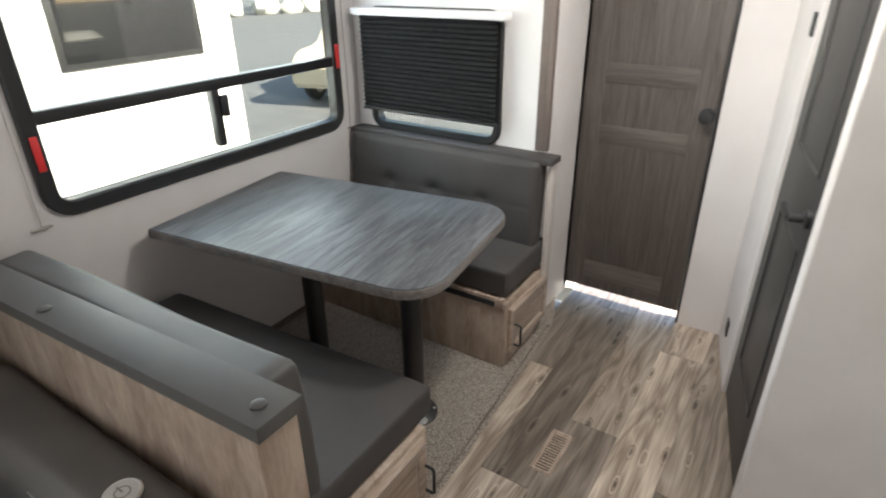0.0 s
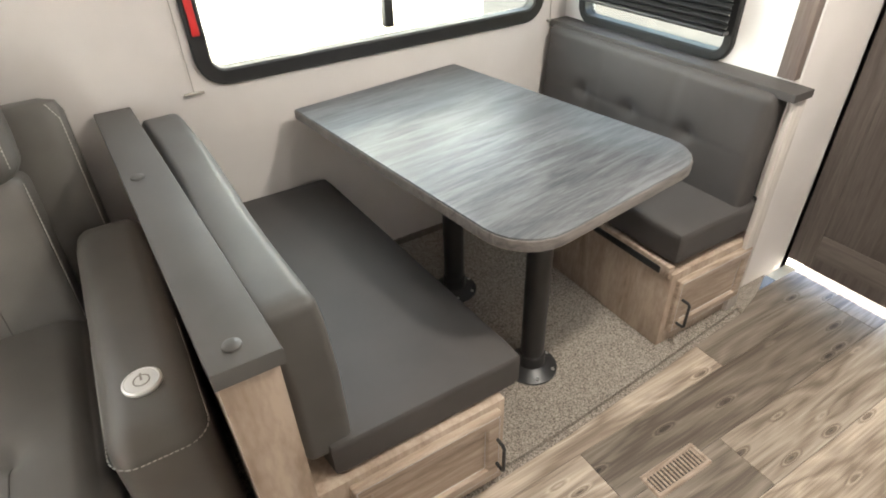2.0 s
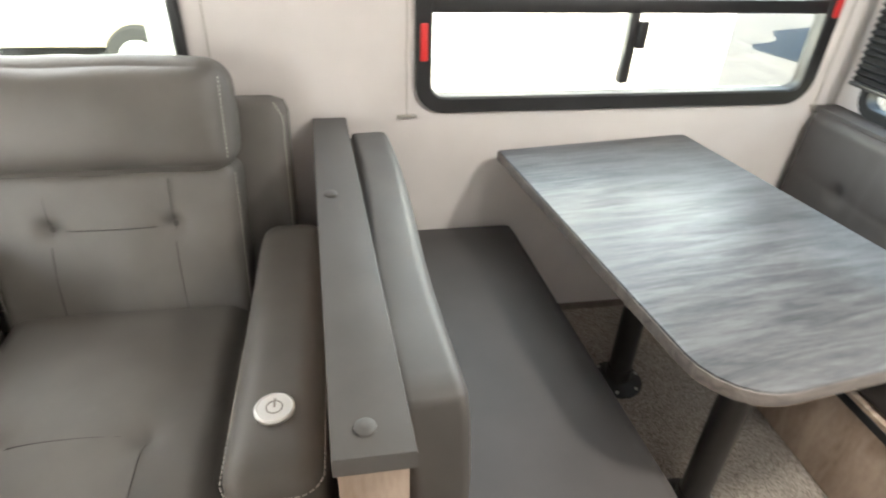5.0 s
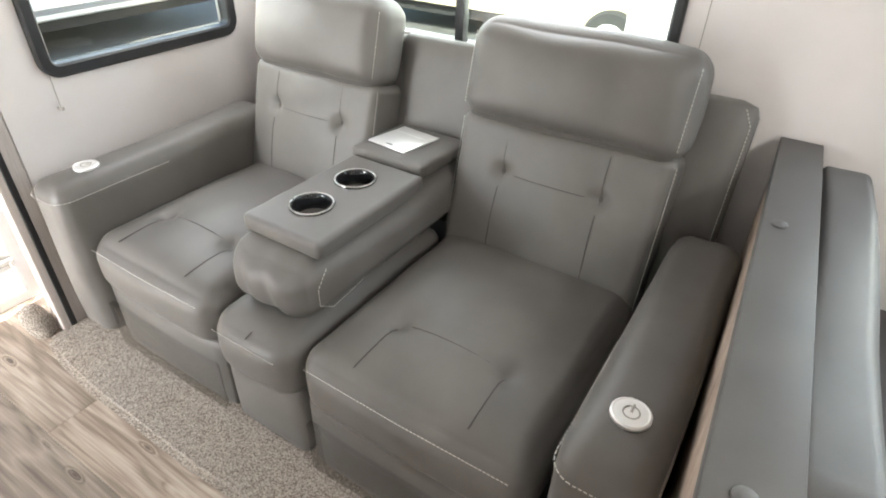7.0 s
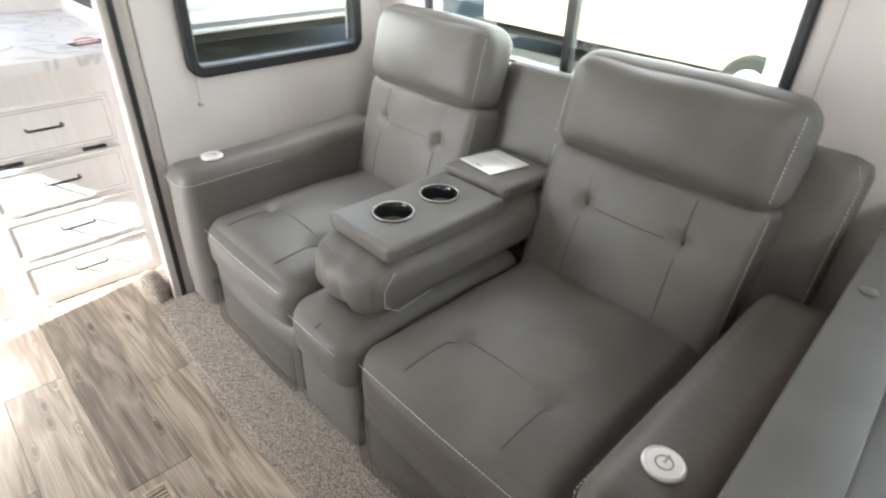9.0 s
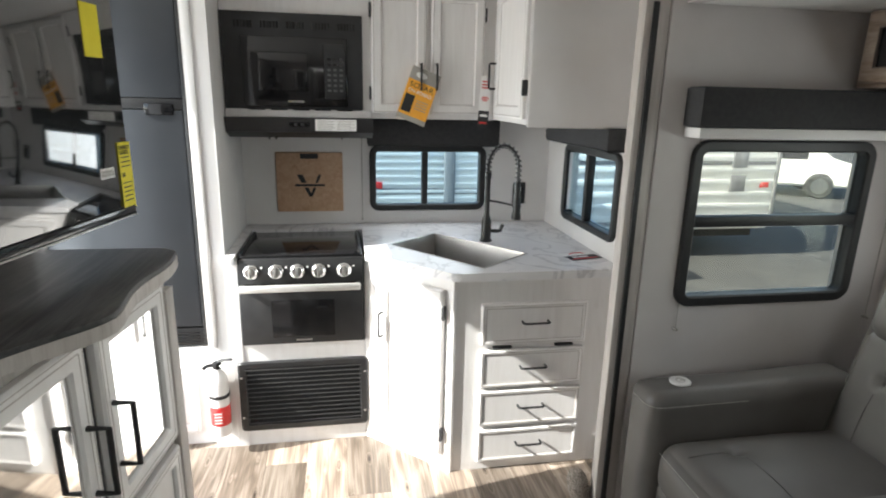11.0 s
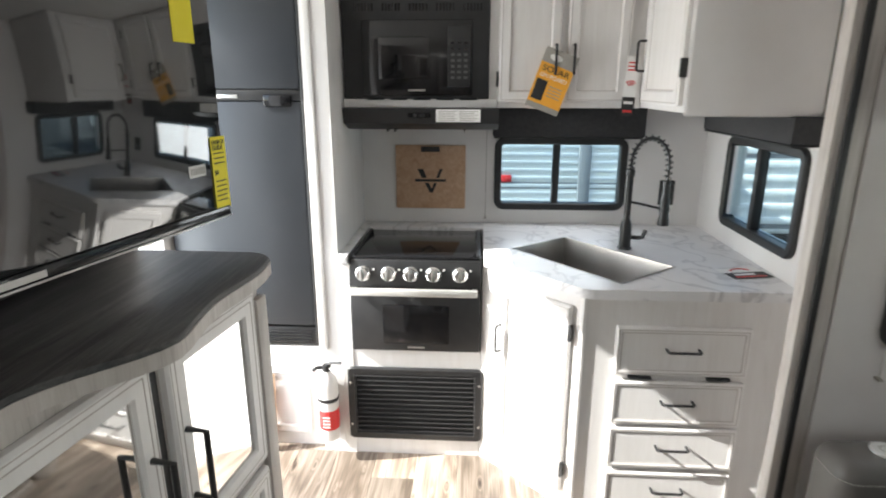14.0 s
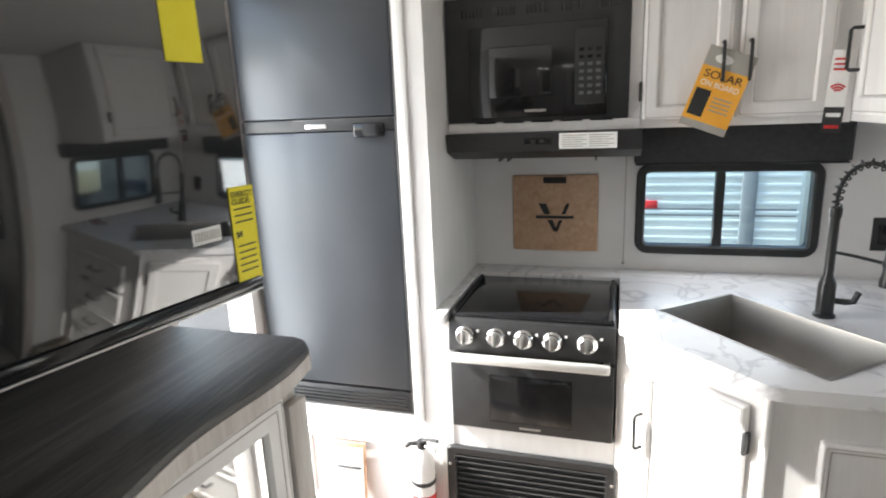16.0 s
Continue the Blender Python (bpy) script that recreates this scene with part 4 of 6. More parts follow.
# near bench: wooden base, cushion, capped half wall and bolster
b1 = thing("dinette_bench", "driftwood dinette bench with dark grey cushion and capped backrest wall", "bench", group="dinette benches")
part("base", box(0.06, 0.55, -1.16, -0.004, 0.021, 0.345, 0.004), M["driftwood"], b1)
d = panel_door("door", b1, 0.4, 0.25, pose(0.33, -1.16, 0.2, 0, 0, 180), "driftwood_h", 0.045)
pull("handle", d, 0.1, pose(0.33, -1.16, 0.2, 0, 0, 180) @ Matrix.Translation((-0.185, 0.02, -0.02)) @ pose(0, 0, 0, 0, 90, 0))
cu = pillow(0.5, 1.12, 0.105, 0.018, (0, 0, 0.004), n=14)
for v in cu.verts:
    v.co.x += -0.055 * v.co.y
part("cushion", moved(cu, Matrix.Translation((0.33, -0.585, 0.4))), M["seat"], b1)
hw = slab([(-0.04, -1.22), (0.055, -1.22), (0.0, -0.03), (-0.09, -0.03)], 0.021, 0.82)
part("back_wall", hw, M["driftwood"], b1)
cap = slab([(-0.045, -1.235), (0.065, -1.235), (0.0, -0.02), (-0.1, -0.02)], 0.82, 0.853, bev=0.006)
part("cap", cap, M["bolster"], b1, "grey padded cap strip")
for x, y in ((0.0, -1.19), (-0.045, -0.52)):
    part("cap_bolt", lathe([(0.016, 0.851), (0.015, 0.857), (0.008, 0.861), (0.001, 0.861)], 16, at=(x, y, 0)), M["bolster"], b1)
bo = pillow(0.11, 1.06, 0.42, 0.022, (0.014, 0, 0.004), n=30, wrinkle=0.003, seed=3)
for v in bo.verts:
    v.co.x += -0.05 * v.co.y - 0.015 * max(0, v.co.z) / 0.2 + 0.01 * math.sin(v.co.y * 5)
part("bolster", moved(bo, Matrix.Translation((0.098, -0.6, 0.62))), M["bolster"], b1, "slumped grey vinyl back bolster")

# far bench against the slide-out end
b2 = thing("dinette_bench", "driftwood dinette bench with tufted dark grey back, drawer ajar", "bench", group="dinette benches")
part("base", box(1.285, X_SR - 0.002, -1.045, -0.004, 0.021, 0.33, 0.004), M["driftwood"], b2)
part("front_top_rail", box(1.275, 1.3, -1.035, -0.03, 0.31, 0.355, 0.003), M["driftwood_h"], b2)
# no real opening: a black bar draws the finger gap's shade
part("drawer_gap", box(1.272, 1.284, -1.0, -0.35, 0.315, 0.34, 0.002), M["black"], b2, "black strip standing in for the finger gap's shade")
d = panel_door("door", b2, 0.36, 0.22, pose(1.49, -1.045, 0.19, 0, 0, 180), "driftwood_h", 0.04)
pull("handle", d, 0.1, pose(1.49, -1.045, 0.19, 0, 0, 180) @ Matrix.Translation((0.155, 0.02, -0.02)) @ pose(0, 0, 0, 0, 90, 0))
part("cushion", moved(pillow(0.4, 1.03, 0.12, 0.022, (0, 0, 0.004), n=14), Matrix.Translation((1.487, -0.525, 0.415))), M["seat"], b2)
bk = pillow(1.0, 0.4, 0.1, 0.03, (0, 0, 0.014), dents=[(-0.25, 0.0, 0.02, 0.03), (0.0, 0.0, 0.02, 0.03), (0.25, 0.0, 0.02, 0.03), (-0.125, 0.2, 0.006, 0.06), (0.125, 0.2, 0.006, 0.06)], n=60)
for v in bk.verts:
    if v.co.z > 0.02:
        v.co.z -= 0.007 * sum(math.exp(-((v.co.x - c) / 0.008) ** 2) for c in (-0.17, 0.17)) + 0.002 * math.exp(-(v.co.y / 0.008) ** 2)
part("back_cushion", moved(bk, Matrix.Translation((1.615, -0.525, 0.635)) @ Matrix(((0, 0.06, -1, 0), (1, 0, 0, 0), (0, 1, 0.06, 0), (0, 0, 0, 1)))), M["seat"], b2)
part("back_cap", slab([(1.6, -1.07), (X_SR - 0.001, -1.07), (X_SR - 0.001, -0.01), (1.6, -0.01)], 0.825, 0.85, bev=0.004), M["seat"], b2, "dark padded cap")
part("end_panel", box(1.63, X_SR - 0.003, -1.06, -1.04, 0.021, 0.824, 0.003), M["jamb"], b2)

# floor register
fv = thing("floor_register", "tan metal floor heating register with slots", "floor vent", (0.98, -1.4, 0))
fv.scale = (0.82, 0.82, 1.0)
part("rim", frame_ring(0.26, 0.095, 0.008, 0.018, 0.006), M["driftwood_h"], fv).matrix_local = pose(0, 0, 0.0, 90, 0, 0)
# flat black plate paints the duct's shade between the slats
part("well", box(-0.112, 0.112, -0.03, 0.03, 0.0005, 0.0015), M["black"], fv)
for i in range(14):
    x = -0.104 + 0.016 * i
    part("slat", box(x - 0.0042, x + 0.0042, -0.03, 0.03, 0.0016, 0.005), M["driftwood_h"], fv)
fv2 = copy_thing(fv, pose(-1.13, -1.52, 0))
fv2["label"] = "brown metal floor heating register in the plank floor"

# ---------- reclining sofa ----------
so = thing("reclining_sofa", "grey leatherette two-seat reclining sofa with centre console", "sofa")
LE = M["leather"]


def top_at(w, d, h, puff, dents, x, y):
    """Height of a pillow's padded face."""
    z = h / 2 + puff * max(0, 1 - (2 * x / w) ** 2) * max(0, 1 - (2 * y / d) ** 2)
    return z - sum(dep * math.exp(-((x - cx) ** 2 + (y - cy) ** 2) / wd ** 2) for cx, cy, dep, wd in dents)


def sewn(name, parent, m, spec, pts, material, r=0.0016, n=7):
    """A seam or row of stitches that follows a padded face from point to point."""
    line = []
    for (xa, ya), (xb, yb) in zip(pts, pts[1:]):
        for i in range(n):
            x, y = xa + (xb - xa) * i / n, ya + (yb - ya) * i / n
            line.append((x, y, top_at(*spec, x, y) + 0.0004))
    x, y = pts[-1]
    line.append((x, y, top_at(*spec, x, y) + 0.0004))
    return part(name, moved(tube(line, r, 5), m), material, parent)


def seat_unit(cx, w):
    hw_ = w / 2
    dents = [(-0.15, -0.145, 0.02, 0.024), (0.15, -0.145, 0.02, 0.024), (-0.15, -0.145, 0.008, 0.07), (0.15, -0.145, 0.008, 0.07)]
    m = Matrix.Translation((cx, -0.69, 0.36))
    spec = (w, 0.72, 0.2, 0.038, dents)
    s = pillow(w, 0.72, 0.2, 0.07, (0.006, 0.018, 0.038), dents=dents, n=44, wrinkle=0.002, seed=cx)
    st = part("seat_cushion", moved(s, m), LE, so)
    part("front_panel", moved(pillow(w - 0.01, 0.1, 0.27, 0.025, (0, 0.01, 0), n=10), Matrix.Translation((cx, -0.985, 0.158))), LE, so)
    part("front_stitch", dashed([(cx - hw_ + 0.04, -1.053, 0.425), (cx, -1.06, 0.43), (cx + hw_ - 0.04, -1.053, 0.425)]), M["stitch"], st)
    for x in (-0.15, 0.15):
        part("tuft_button", lathe([(0.009, 0), (0.007, 0.004), (0.001, 0.005)], 10, at=(cx + x, -0.835, 0.446)), M["seam"], st)
        sewn("seat_seam", st, m, spec, [(x, -0.155), (x * 1.02, -0.32)], M["seam"])
    sewn("seat_seam", st, m, spec, [(-0.145, -0.145), (0.145, -0.145)], M["seam"], 0.0013)
    # back, leaning
    lean = Matrix.Translation((cx, -0.37, 0.42)) @ pose(0, 0, 0, 75, 0, 0)
    bd_ = [(-0.147, 0.08, 0.024, 0.022), (0.147, 0.08, 0.024, 0.022), (-0.147, 0.08, 0.008, 0.07), (0.147, 0.08, 0.008, 0.07)]
    spec = (w - 0.01, 0.46, 0.16, 0.03, bd_)
    mb = lean @ Matrix.Translation((0, 0.19, -0.05))
    b = pillow(w - 0.01, 0.46, 0.16, 0.03, (0, 0, 0.03), dents=bd_, n=44, wrinkle=0.0022, seed=cx + 4)
    bk_ = part("back_cushion", moved(b, mb), LE, so)
    for x in (-0.147, 0.147):
        part("tuft_button", moved(lathe([(0.01, 0), (0.008, 0.004), (0.001, 0.006)], 10), mb @ Matrix.Translation((x, 0.08, top_at(*spec, x, 0.08)))), M["seam"], bk_)
        sewn("back_seam", bk_, mb, spec, [(x, 0.07), (x * 1.03, -0.19)], M["seam"])
        sewn("back_seam", bk_, mb, spec, [(x, 0.09), (x * 1.0, 0.2)], M["seam"], 0.0012)
    sewn("back_seam", bk_, mb, spec, [(-0.14, 0.08), (0.14, 0.08)], M["seam"], 0.0013)
    hr = pillow(w - 0.0, 0.28, 0.18, 0.065, (0.006, 0.01, 0.034), n=34, wrinkle=0.0035, seed=cx + 7)
    hd = part("headrest", moved(hr, lean @ Matrix.Translation((0, 0.54, -0.03))), LE, so)
    for s_ in (-1, 1):
        x = s_ * (hw_ - 0.006)
        part("side_stitch", moved(dashed([(x, -0.02, 0.016), (x, 0.4, 0.018)], 0.0012), lean), M["stitch"], bk_)
        part("head_stitch", moved(dashed([(s_ * (hw_ - 0.014), 0.44, 0.046), (s_ * (hw_ - 0.014), 0.64, 0.046)], 0.0012), lean), M["stitch"], hd)
    sh_ = pillow(w + 0.19, 0.66, 0.1, 0.04, (0, 0, 0.0), n=12)
    part("back_shell", moved(sh_, lean @ Matrix.Translation((0.03 if cx > -1 else -0.03, 0.25, -0.16))), LE, so)
    if cx > -1:
        part("shell_stitch", moved(dashed([(hw_ + 0.113, -0.02, -0.116), (hw_ + 0.113, 0.52, -0.116), (hw_ + 0.09, 0.565, -0.114)]), lean), M["stitch"], so)


seat_unit(-0.6, 0.63)
seat_unit(-1.515, 0.57)


def arm(cx, w, side):
    a = pillow(w, 0.83, 0.56, 0.05, (0.01, 0.008, 0.006), n=20, wrinkle=0.0015, seed=cx)
    for v in a.verts:
        if v.co.y > 0.0 and v.co.z > 0:
            v.co.z += 0.02 * (v.co.y / 0.39)
    ar = part("armrest", moved(a, Matrix.Translation((cx, -0.67, 0.345))), LE, so)
    h_, f_ = w / 2 + 0.001, -1.0935
    pts = [(cx - h_, -0.72, 0.587), (cx - h_, -0.9, 0.585)]
    pts += [(cx - h_ + 0.05 - 0.05 * math.cos(radians(a)), f_ + 0.05 - 0.05 * math.sin(radians(a)), 0.583) for a in range(0, 91, 15)]
    pts += [(cx + h_ - 0.05 + 0.05 * math.sin(radians(a)), f_ + 0.05 - 0.05 * math.cos(radians(a)), 0.583) for a in range(0, 91, 15)]
    pts += [(cx + h_, -0.9, 0.585), (cx + h_, -0.72, 0.587)]
    part("arm_stitch", dashed(pts), M["stitch"], ar)
    dsk = part("charging_disc", lathe([(0.037, 0.0), (0.037, 0.006), (0.033, 0.009), (0.031, 0.0075), (0.001, 0.0075)], 32, at=(cx, -0.938, 0.629)), M["satin"], ar, "round silver power button")
    part("disc_icon", moved(frame_ring(0.032, 0.032, 0.0158, 0.003, 0.001), Matrix.Translation((cx, -0.938, 0.6368)) @ pose(0, 0, 0, 90, 0, 0)), M["tan_grey"], dsk)
    part("disc_slot", box(cx - 0.002, cx + 0.002, -0.938, -0.918, 0.6366, 0.6378), M["tan_grey"], dsk)


arm(-0.163, 0.175, 1)
arm(-1.868, 0.17, -1)
# fold-down console between the seats
mid = pillow(0.3, 0.72, 0.2, 0.065, (0.004, 0.016, 0.02), dents=[(-0.09, 0.25, 0.008, 0.08)], n=18, wrinkle=0.002, seed=2)
part("middle_cushion", moved(mid, Matrix.Translation((-1.075, -0.7, 0.345))), LE, so)
part("middle_front", moved(pillow(0.29, 0.1, 0.27, 0.03, (0, 0.008, 0), n=10), Matrix.Translation((-1.075, -0.99, 0.158))), LE, so)
part("front_stitch", dashed([(-1.19, -1.07, 0.405), (-0.96, -1.07, 0.405)]), M["stitch"], so)
part("front_seam", tube([(-1.07, -1.06, 0.425), (-1.075, -0.9, 0.462)], 0.0016, 5), M["seam"], so)
con = pillow(0.29, 0.8, 0.18, 0.07, (0.014, 0.02, 0), n=44, wrinkle=0.0015, seed=9)
for v in con.verts:
    if v.co.y < -0.25:
        k = min(1.0, (-0.25 - v.co.y) / 0.12)
        v.co += k * Vector((0, 0.004 * math.sin(v.co.x * 70 + v.co.z * 25), 0.0035 * math.sin(v.co.x * 55 + 1)))
        v.co.z -= 0.012 * k
part("console_body", moved(con, Matrix.Translation((-1.065, -0.575, 0.553))), LE, so, "puckered fold-down leatherette console body")
side = [(-0.9185, -0.9, 0.612), (-0.917, -0.935, 0.57), (-0.9175, -0.935, 0.52), (-0.918, -0.89, 0.487), (-0.9175, -0.78, 0.5), (-0.9175, -0.7, 0.545), (-0.9175, -0.6, 0.54), (-0.9175, -0.4, 0.555)]
part("console_stitch", dashed(side), M["stitch"], so)
tr_ = pillow(0.265, 0.44, 0.05, 0.014, (0, 0, 0), n=56)
for v in tr_.verts:
    if v.co.z > 0 and min((v.co.x + 0.012) ** 2 + (v.co.y - s_) ** 2 for s_ in (0.09, -0.085)) < 0.052 ** 2:
        v.co.z -= 0.06
tray = part("console_top", moved(tr_, Matrix.Translation((-1.06, -0.69, 0.655))), LE, so)
part("console_rear", moved(pillow(0.265, 0.27, 0.045, 0.014, (0, 0, 0), n=12), Matrix.Translation((-1.075, -0.33, 0.672)) @ pose(0, 0, 0, -3, 0, 0)), LE, so)
for y in (-0.6, -0.775):
    z = 0.681
    bm = bmesh.new()
    rings = [[bm.verts.new((-1.075 + r_ * math.cos(2 * math.pi * k / 36), y + r_ * math.sin(2 * math.pi * k / 36), z + h_)) for k in range(36)] for r_, h_ in ((0.06, -0.002), (0.058, 0.003), (0.051, 0.003), (0.049, 0.0), (0.044, -0.055), (0.001, -0.056))]
    for a, b in zip(rings, rings[1:]):
        for k in range(36):
            bm.faces.new((a[k], a[(k + 1) % 36], b[(k + 1) % 36], b[k]))
    cup = part("cup_holder", bm, M["black_gloss"], so, "black plastic cup holder")
    part("rim", moved(frame_ring(0.118, 0.118, 0.0589, 0.0035, 0.004), Matrix.Translation((-1.075, y, z + 0.001)) @ pose(0, 0, 0, 90, 0, 0)), M["steel"], cup)
pl = part("control_plate", box(-0.075, 0.075, -0.085, 0.085, 0, 0.006, 0.002), M["satin"], so, "brushed silver charging plate")
pl.matrix_local = pose(-1.1, -0.33, 0.696, -3, 0, -6)
part("plate_line", box(-0.06, 0.06, 0.035, 0.038, 0.0062, 0.0068), M["paper"], pl)
part("plate_line", box(-0.012, 0.012, -0.07, -0.066, 0.0062, 0.0068), M["ink"], pl)
part("centre_back", moved(pillow(0.34, 0.1, 0.6, 0.03, (0, 0.006, 0), n=12), Matrix.Translation((-1.09, -0.135, 0.66)) @ pose(0, 0, 0, -12, 0, 0)), LE, so)
part("base", box(-1.93, -0.1, -0.93, -0.1, 0.02, 0.2, 0.01), M["black"], so)
wr = part("plastic_wrap", moved(pillow(0.6, 0.02, 0.18, 0.004, (0, 0.004, 0), n=14, wrinkle=0.004, seed=11), Matrix.Translation((-0.6, -1.046, 0.12))), M["clear"], so, "clear plastic wrap on the footrest")
part("plastic_wrap", moved(pillow(0.52, 0.02, 0.18, 0.004, (0, 0.004, 0), n=14, wrinkle=0.004, seed=12), Matrix.Translation((-1.52, -1.046, 0.12))), M["clear"], so, "clear plastic wrap on the footrest")

# overhead cabinets in the slide-out
oc = thing("overhead_cabinet", "driftwood overhead cabinet with dark glass doors", "cabinet")
part("body", box(-1.99, 1.43, -0.34, -0.003, 1.65, H_SL - 0.002, 0.004), M["driftwood_h"], oc)
for i in range(6):
    x = -1.695 + 0.565 * i
    d = part("door", moved(frame_ring(0.545, 0.225, 0.004, 0.05, 0.02), pose(x, -0.341, 1.777, 0, 0, 180)), M["driftwood_h"], oc)
    part("glass", box(x - 0.226, x + 0.226, -0.352, -0.346, 1.71, 1.844), M["screen"], d)
    part("bead", moved(frame_ring(0.452, 0.132, 0.003, 0.004, 0.0215), pose(x, -0.341, 1.777, 0, 0, 180)), M["jamb_dark"], d)
    pull("handle", d, 0.09, pose(x + (0.248 if i % 2 == 0 else -0.248), -0.361, 1.765, 0, 0, 180) @ pose(0, 0, 0, 0, 90, 0))

# ---------- kitchen ----------
CAB = M["cab"]
FX = lambda x, y, z: pose(x, y, z, 0, 0, -90)       # local +y to world +x
# lower cabinet of sink and drawers
kc = thing("kitchen_cabinet", "whitewashed corner sink cabinet with four drawers", "cabinet")
KX = -2.338                                          # drawer front
DA, DB = Vector((-2.645, -1.992, 0)), Vector((KX, -1.668, 0))   # ends of the slanted sink front
out = [(X_REAR + 0.002, -2.015), (-2.66, -2.015), (DA.x, DA.y), (DB.x, DB.y), (KX, Y_MAIN - 0.002), (X_REAR + 0.002, Y_MAIN - 0.002)]
part("body", slab(out[::-1], 0.0, 0.735), CAB, kc)
fas = [(-2.66, -2.015), (DA.x, DA.y), (DB.x, DB.y), (KX, Y_MAIN - 0.002), (KX - 0.02, Y_MAIN - 0.002), (KX - 0.02, -1.66), (-2.66, -1.985), (-2.675, -2.015)]
part("fascia", slab(fas, 0.735, 0.885), CAB, kc)
dir_ = DB - DA
mid_ = DA.lerp(DB, 0.53)
dm = Matrix.Translation((mid_.x + 0.002, mid_.y - 0.002, 0.455)) @ pose(0, 0, 0, 0, 0, math.degrees(math.atan2(dir_.y, dir_.x)) - 180)
panel_door("door", kc, 0.335, 0.76, dm, "cab", 0.05, handle=(0.145, 0.16, 0.11, 90))
for z in (-0.28, 0.28):
    part("hinge", moved(box(-0.176, -0.166, 0.002, 0.024, z - 0.03, z + 0.03, 0.002), dm), M["black_metal"], kc)
part("corner_bead", tube([(DB.x, DB.y, 0.0), (DB.x, DB.y, 0.885)], 0.009, 10), CAB, kc)
for i, (z0, z1) in enumerate(((0.597, 0.778), (0.402, 0.572), (0.22, 0.386), (0.045, 0.2))):
    d = panel_door("drawer", kc, 0.455, z1 - z0, FX(KX + 0.001, -1.327, (z0 + z1) / 2), "cab", 0.02, handle=(0.0, 0.012, 0.11, 0), depth=0.017)
for y in (-1.46, -1.19):
    part("drawer_catch", box(KX + 0.002, KX + 0.018, y - 0.04, y + 0.04, 0.58, 0.589, 0.002), M["black_metal"], kc)

# marble-look counter with the sink opening cut through
ctop = thing("countertop", "white marble-look laminate countertop with grey veins", "countertop")
outer = [(X_REAR + 0.003, -2.01), (-2.645, -2.012), (-2.62, -1.99), (-2.318, -1.695), (-2.302, -1.678), (-2.295, -1.645), (-2.3, Y_MAIN - 0.003), (X_REAR + 0.003, Y_MAIN - 0.003)]
sc, sa, sw_, sd = Vector((-2.672, -1.598)), radians(40), 0.272, 0.16
ux, uy = Vector((math.cos(sa), math.sin(sa))), Vector((-math.sin(sa), math.cos(sa)))
hole = [sc + ux * a * sw_ + uy * b * sd for a, b in ((-1, -1), (1, -1), (1, 1), (-1, 1))]
bm = bmesh.new()


def ring(pts, z):
    return [bm.verts.new((p[0], p[1], z)) for p in pts]


rings_ = {}
for z in (0.92, 0.885):
    o, h_ = ring(outer, z), ring(hole, z)
    bm.faces.new(o[1:7] + [h_[2], h_[1], h_[0]])
    bm.faces.new([o[6], o[7], o[0], o[1], h_[0], h_[3], h_[2]])
    rings_[z] = (o, h_)
(o1, h1), (o, h_) = rings_[0.92], rings_[0.885]
for l1, l2 in ((o1, o), (h1, h_)):
    for i in range(len(l1)):
        bm.faces.new((l1[i], l1[(i + 1) % len(l1)], l2[(i + 1) % len(l2)], l2[i]))
bmesh.ops.recalc_face_normals(bm, faces=bm.faces[:])
part("slab", bm, M["marble"], ctop)
part("left_strip", box(X_REAR + 0.003, -2.62, -2.6, -2.558, 0.885, 0.92, 0.002), M["marble"], ctop)
part("rear_strip", box(X_REAR + 0.003, -3.13, -2.558, -2.01, 0.885, 0.92, 0.002), M["marble"], ctop)
# stainless basin
sk = thing("kitchen_sink", "stainless steel single-bowl corner sink", "sink")
bm = bmesh.new()
rims = []
for k, z in ((1.03, 0.9215), (0.99, 0.9225), (0.97, 0.9), (0.94, 0.76), (0.86, 0.745)):
    rims.append([bm.verts.new((*(sc + ux * a * sw_ * k + uy * b * (sd * k)), z)) for a, b in ((-1, -1), (1, -1), (1, 1), (-1, 1))])
for a, b in zip(rims, rims[1:]):
    for i in range(4):
        bm.faces.new((a[i], a[(i + 1) % 4], b[(i + 1) % 4], b[i]))
bm.faces.new(rims[-1])
bmesh.ops.recalc_face_normals(bm, faces=bm.faces[:])
for f in bm.faces:
    f.normal_flip() if f.normal.z < 0 and abs(f.normal.z) > 0.5 else None
part("bowl", bm, M["sink"], sk)
part("drain", lathe([(0.04, 0.746), (0.042, 0.749), (0.03, 0.748), (0.001, 0.747)], 24, at=(sc.x, sc.y, 0)), M["steel"], sk)

# spring faucet
fa = thing("kitchen_faucet", "matte black pull-down kitchen faucet with coiled spring", "faucet", (-2.815, -1.425, 0.92))
part("base", lathe([(0.03, 0), (0.03, 0.006), (0.024, 0.012), (0.023, 0.1), (0.019, 0.115), (0.013, 0.13), (0.013, 0.3), (0.016, 0.305), (0.016, 0.33), (0.009, 0.335), (0.001, 0.335)], 24), M["black_metal"], fa)
hv = Vector((0.06, 0.1, 0)).normalized()
arc = [Vector((0, 0, 0.33))] + [Vector((0, 0, 0.36)) + hv * (0.072 - 0.072 * math.cos(a)) + Vector((0, 0, 0.1 * math.sin(a))) for a in [math.pi * i / 20 for i in range(21)]]
end = arc[-1]
arc += [end - Vector((0, 0, 0.06 * i / 4)) for i in range(1, 5)]
part("hose", tube(arc, 0.006, 8), M["black_metal"], fa)
coil = []
seg_l = [0.0]
for a, b in zip(arc, arc[1:]):
    seg_l.append(seg_l[-1] + (b - a).length)
turns, N_ = 17, 17 * 10
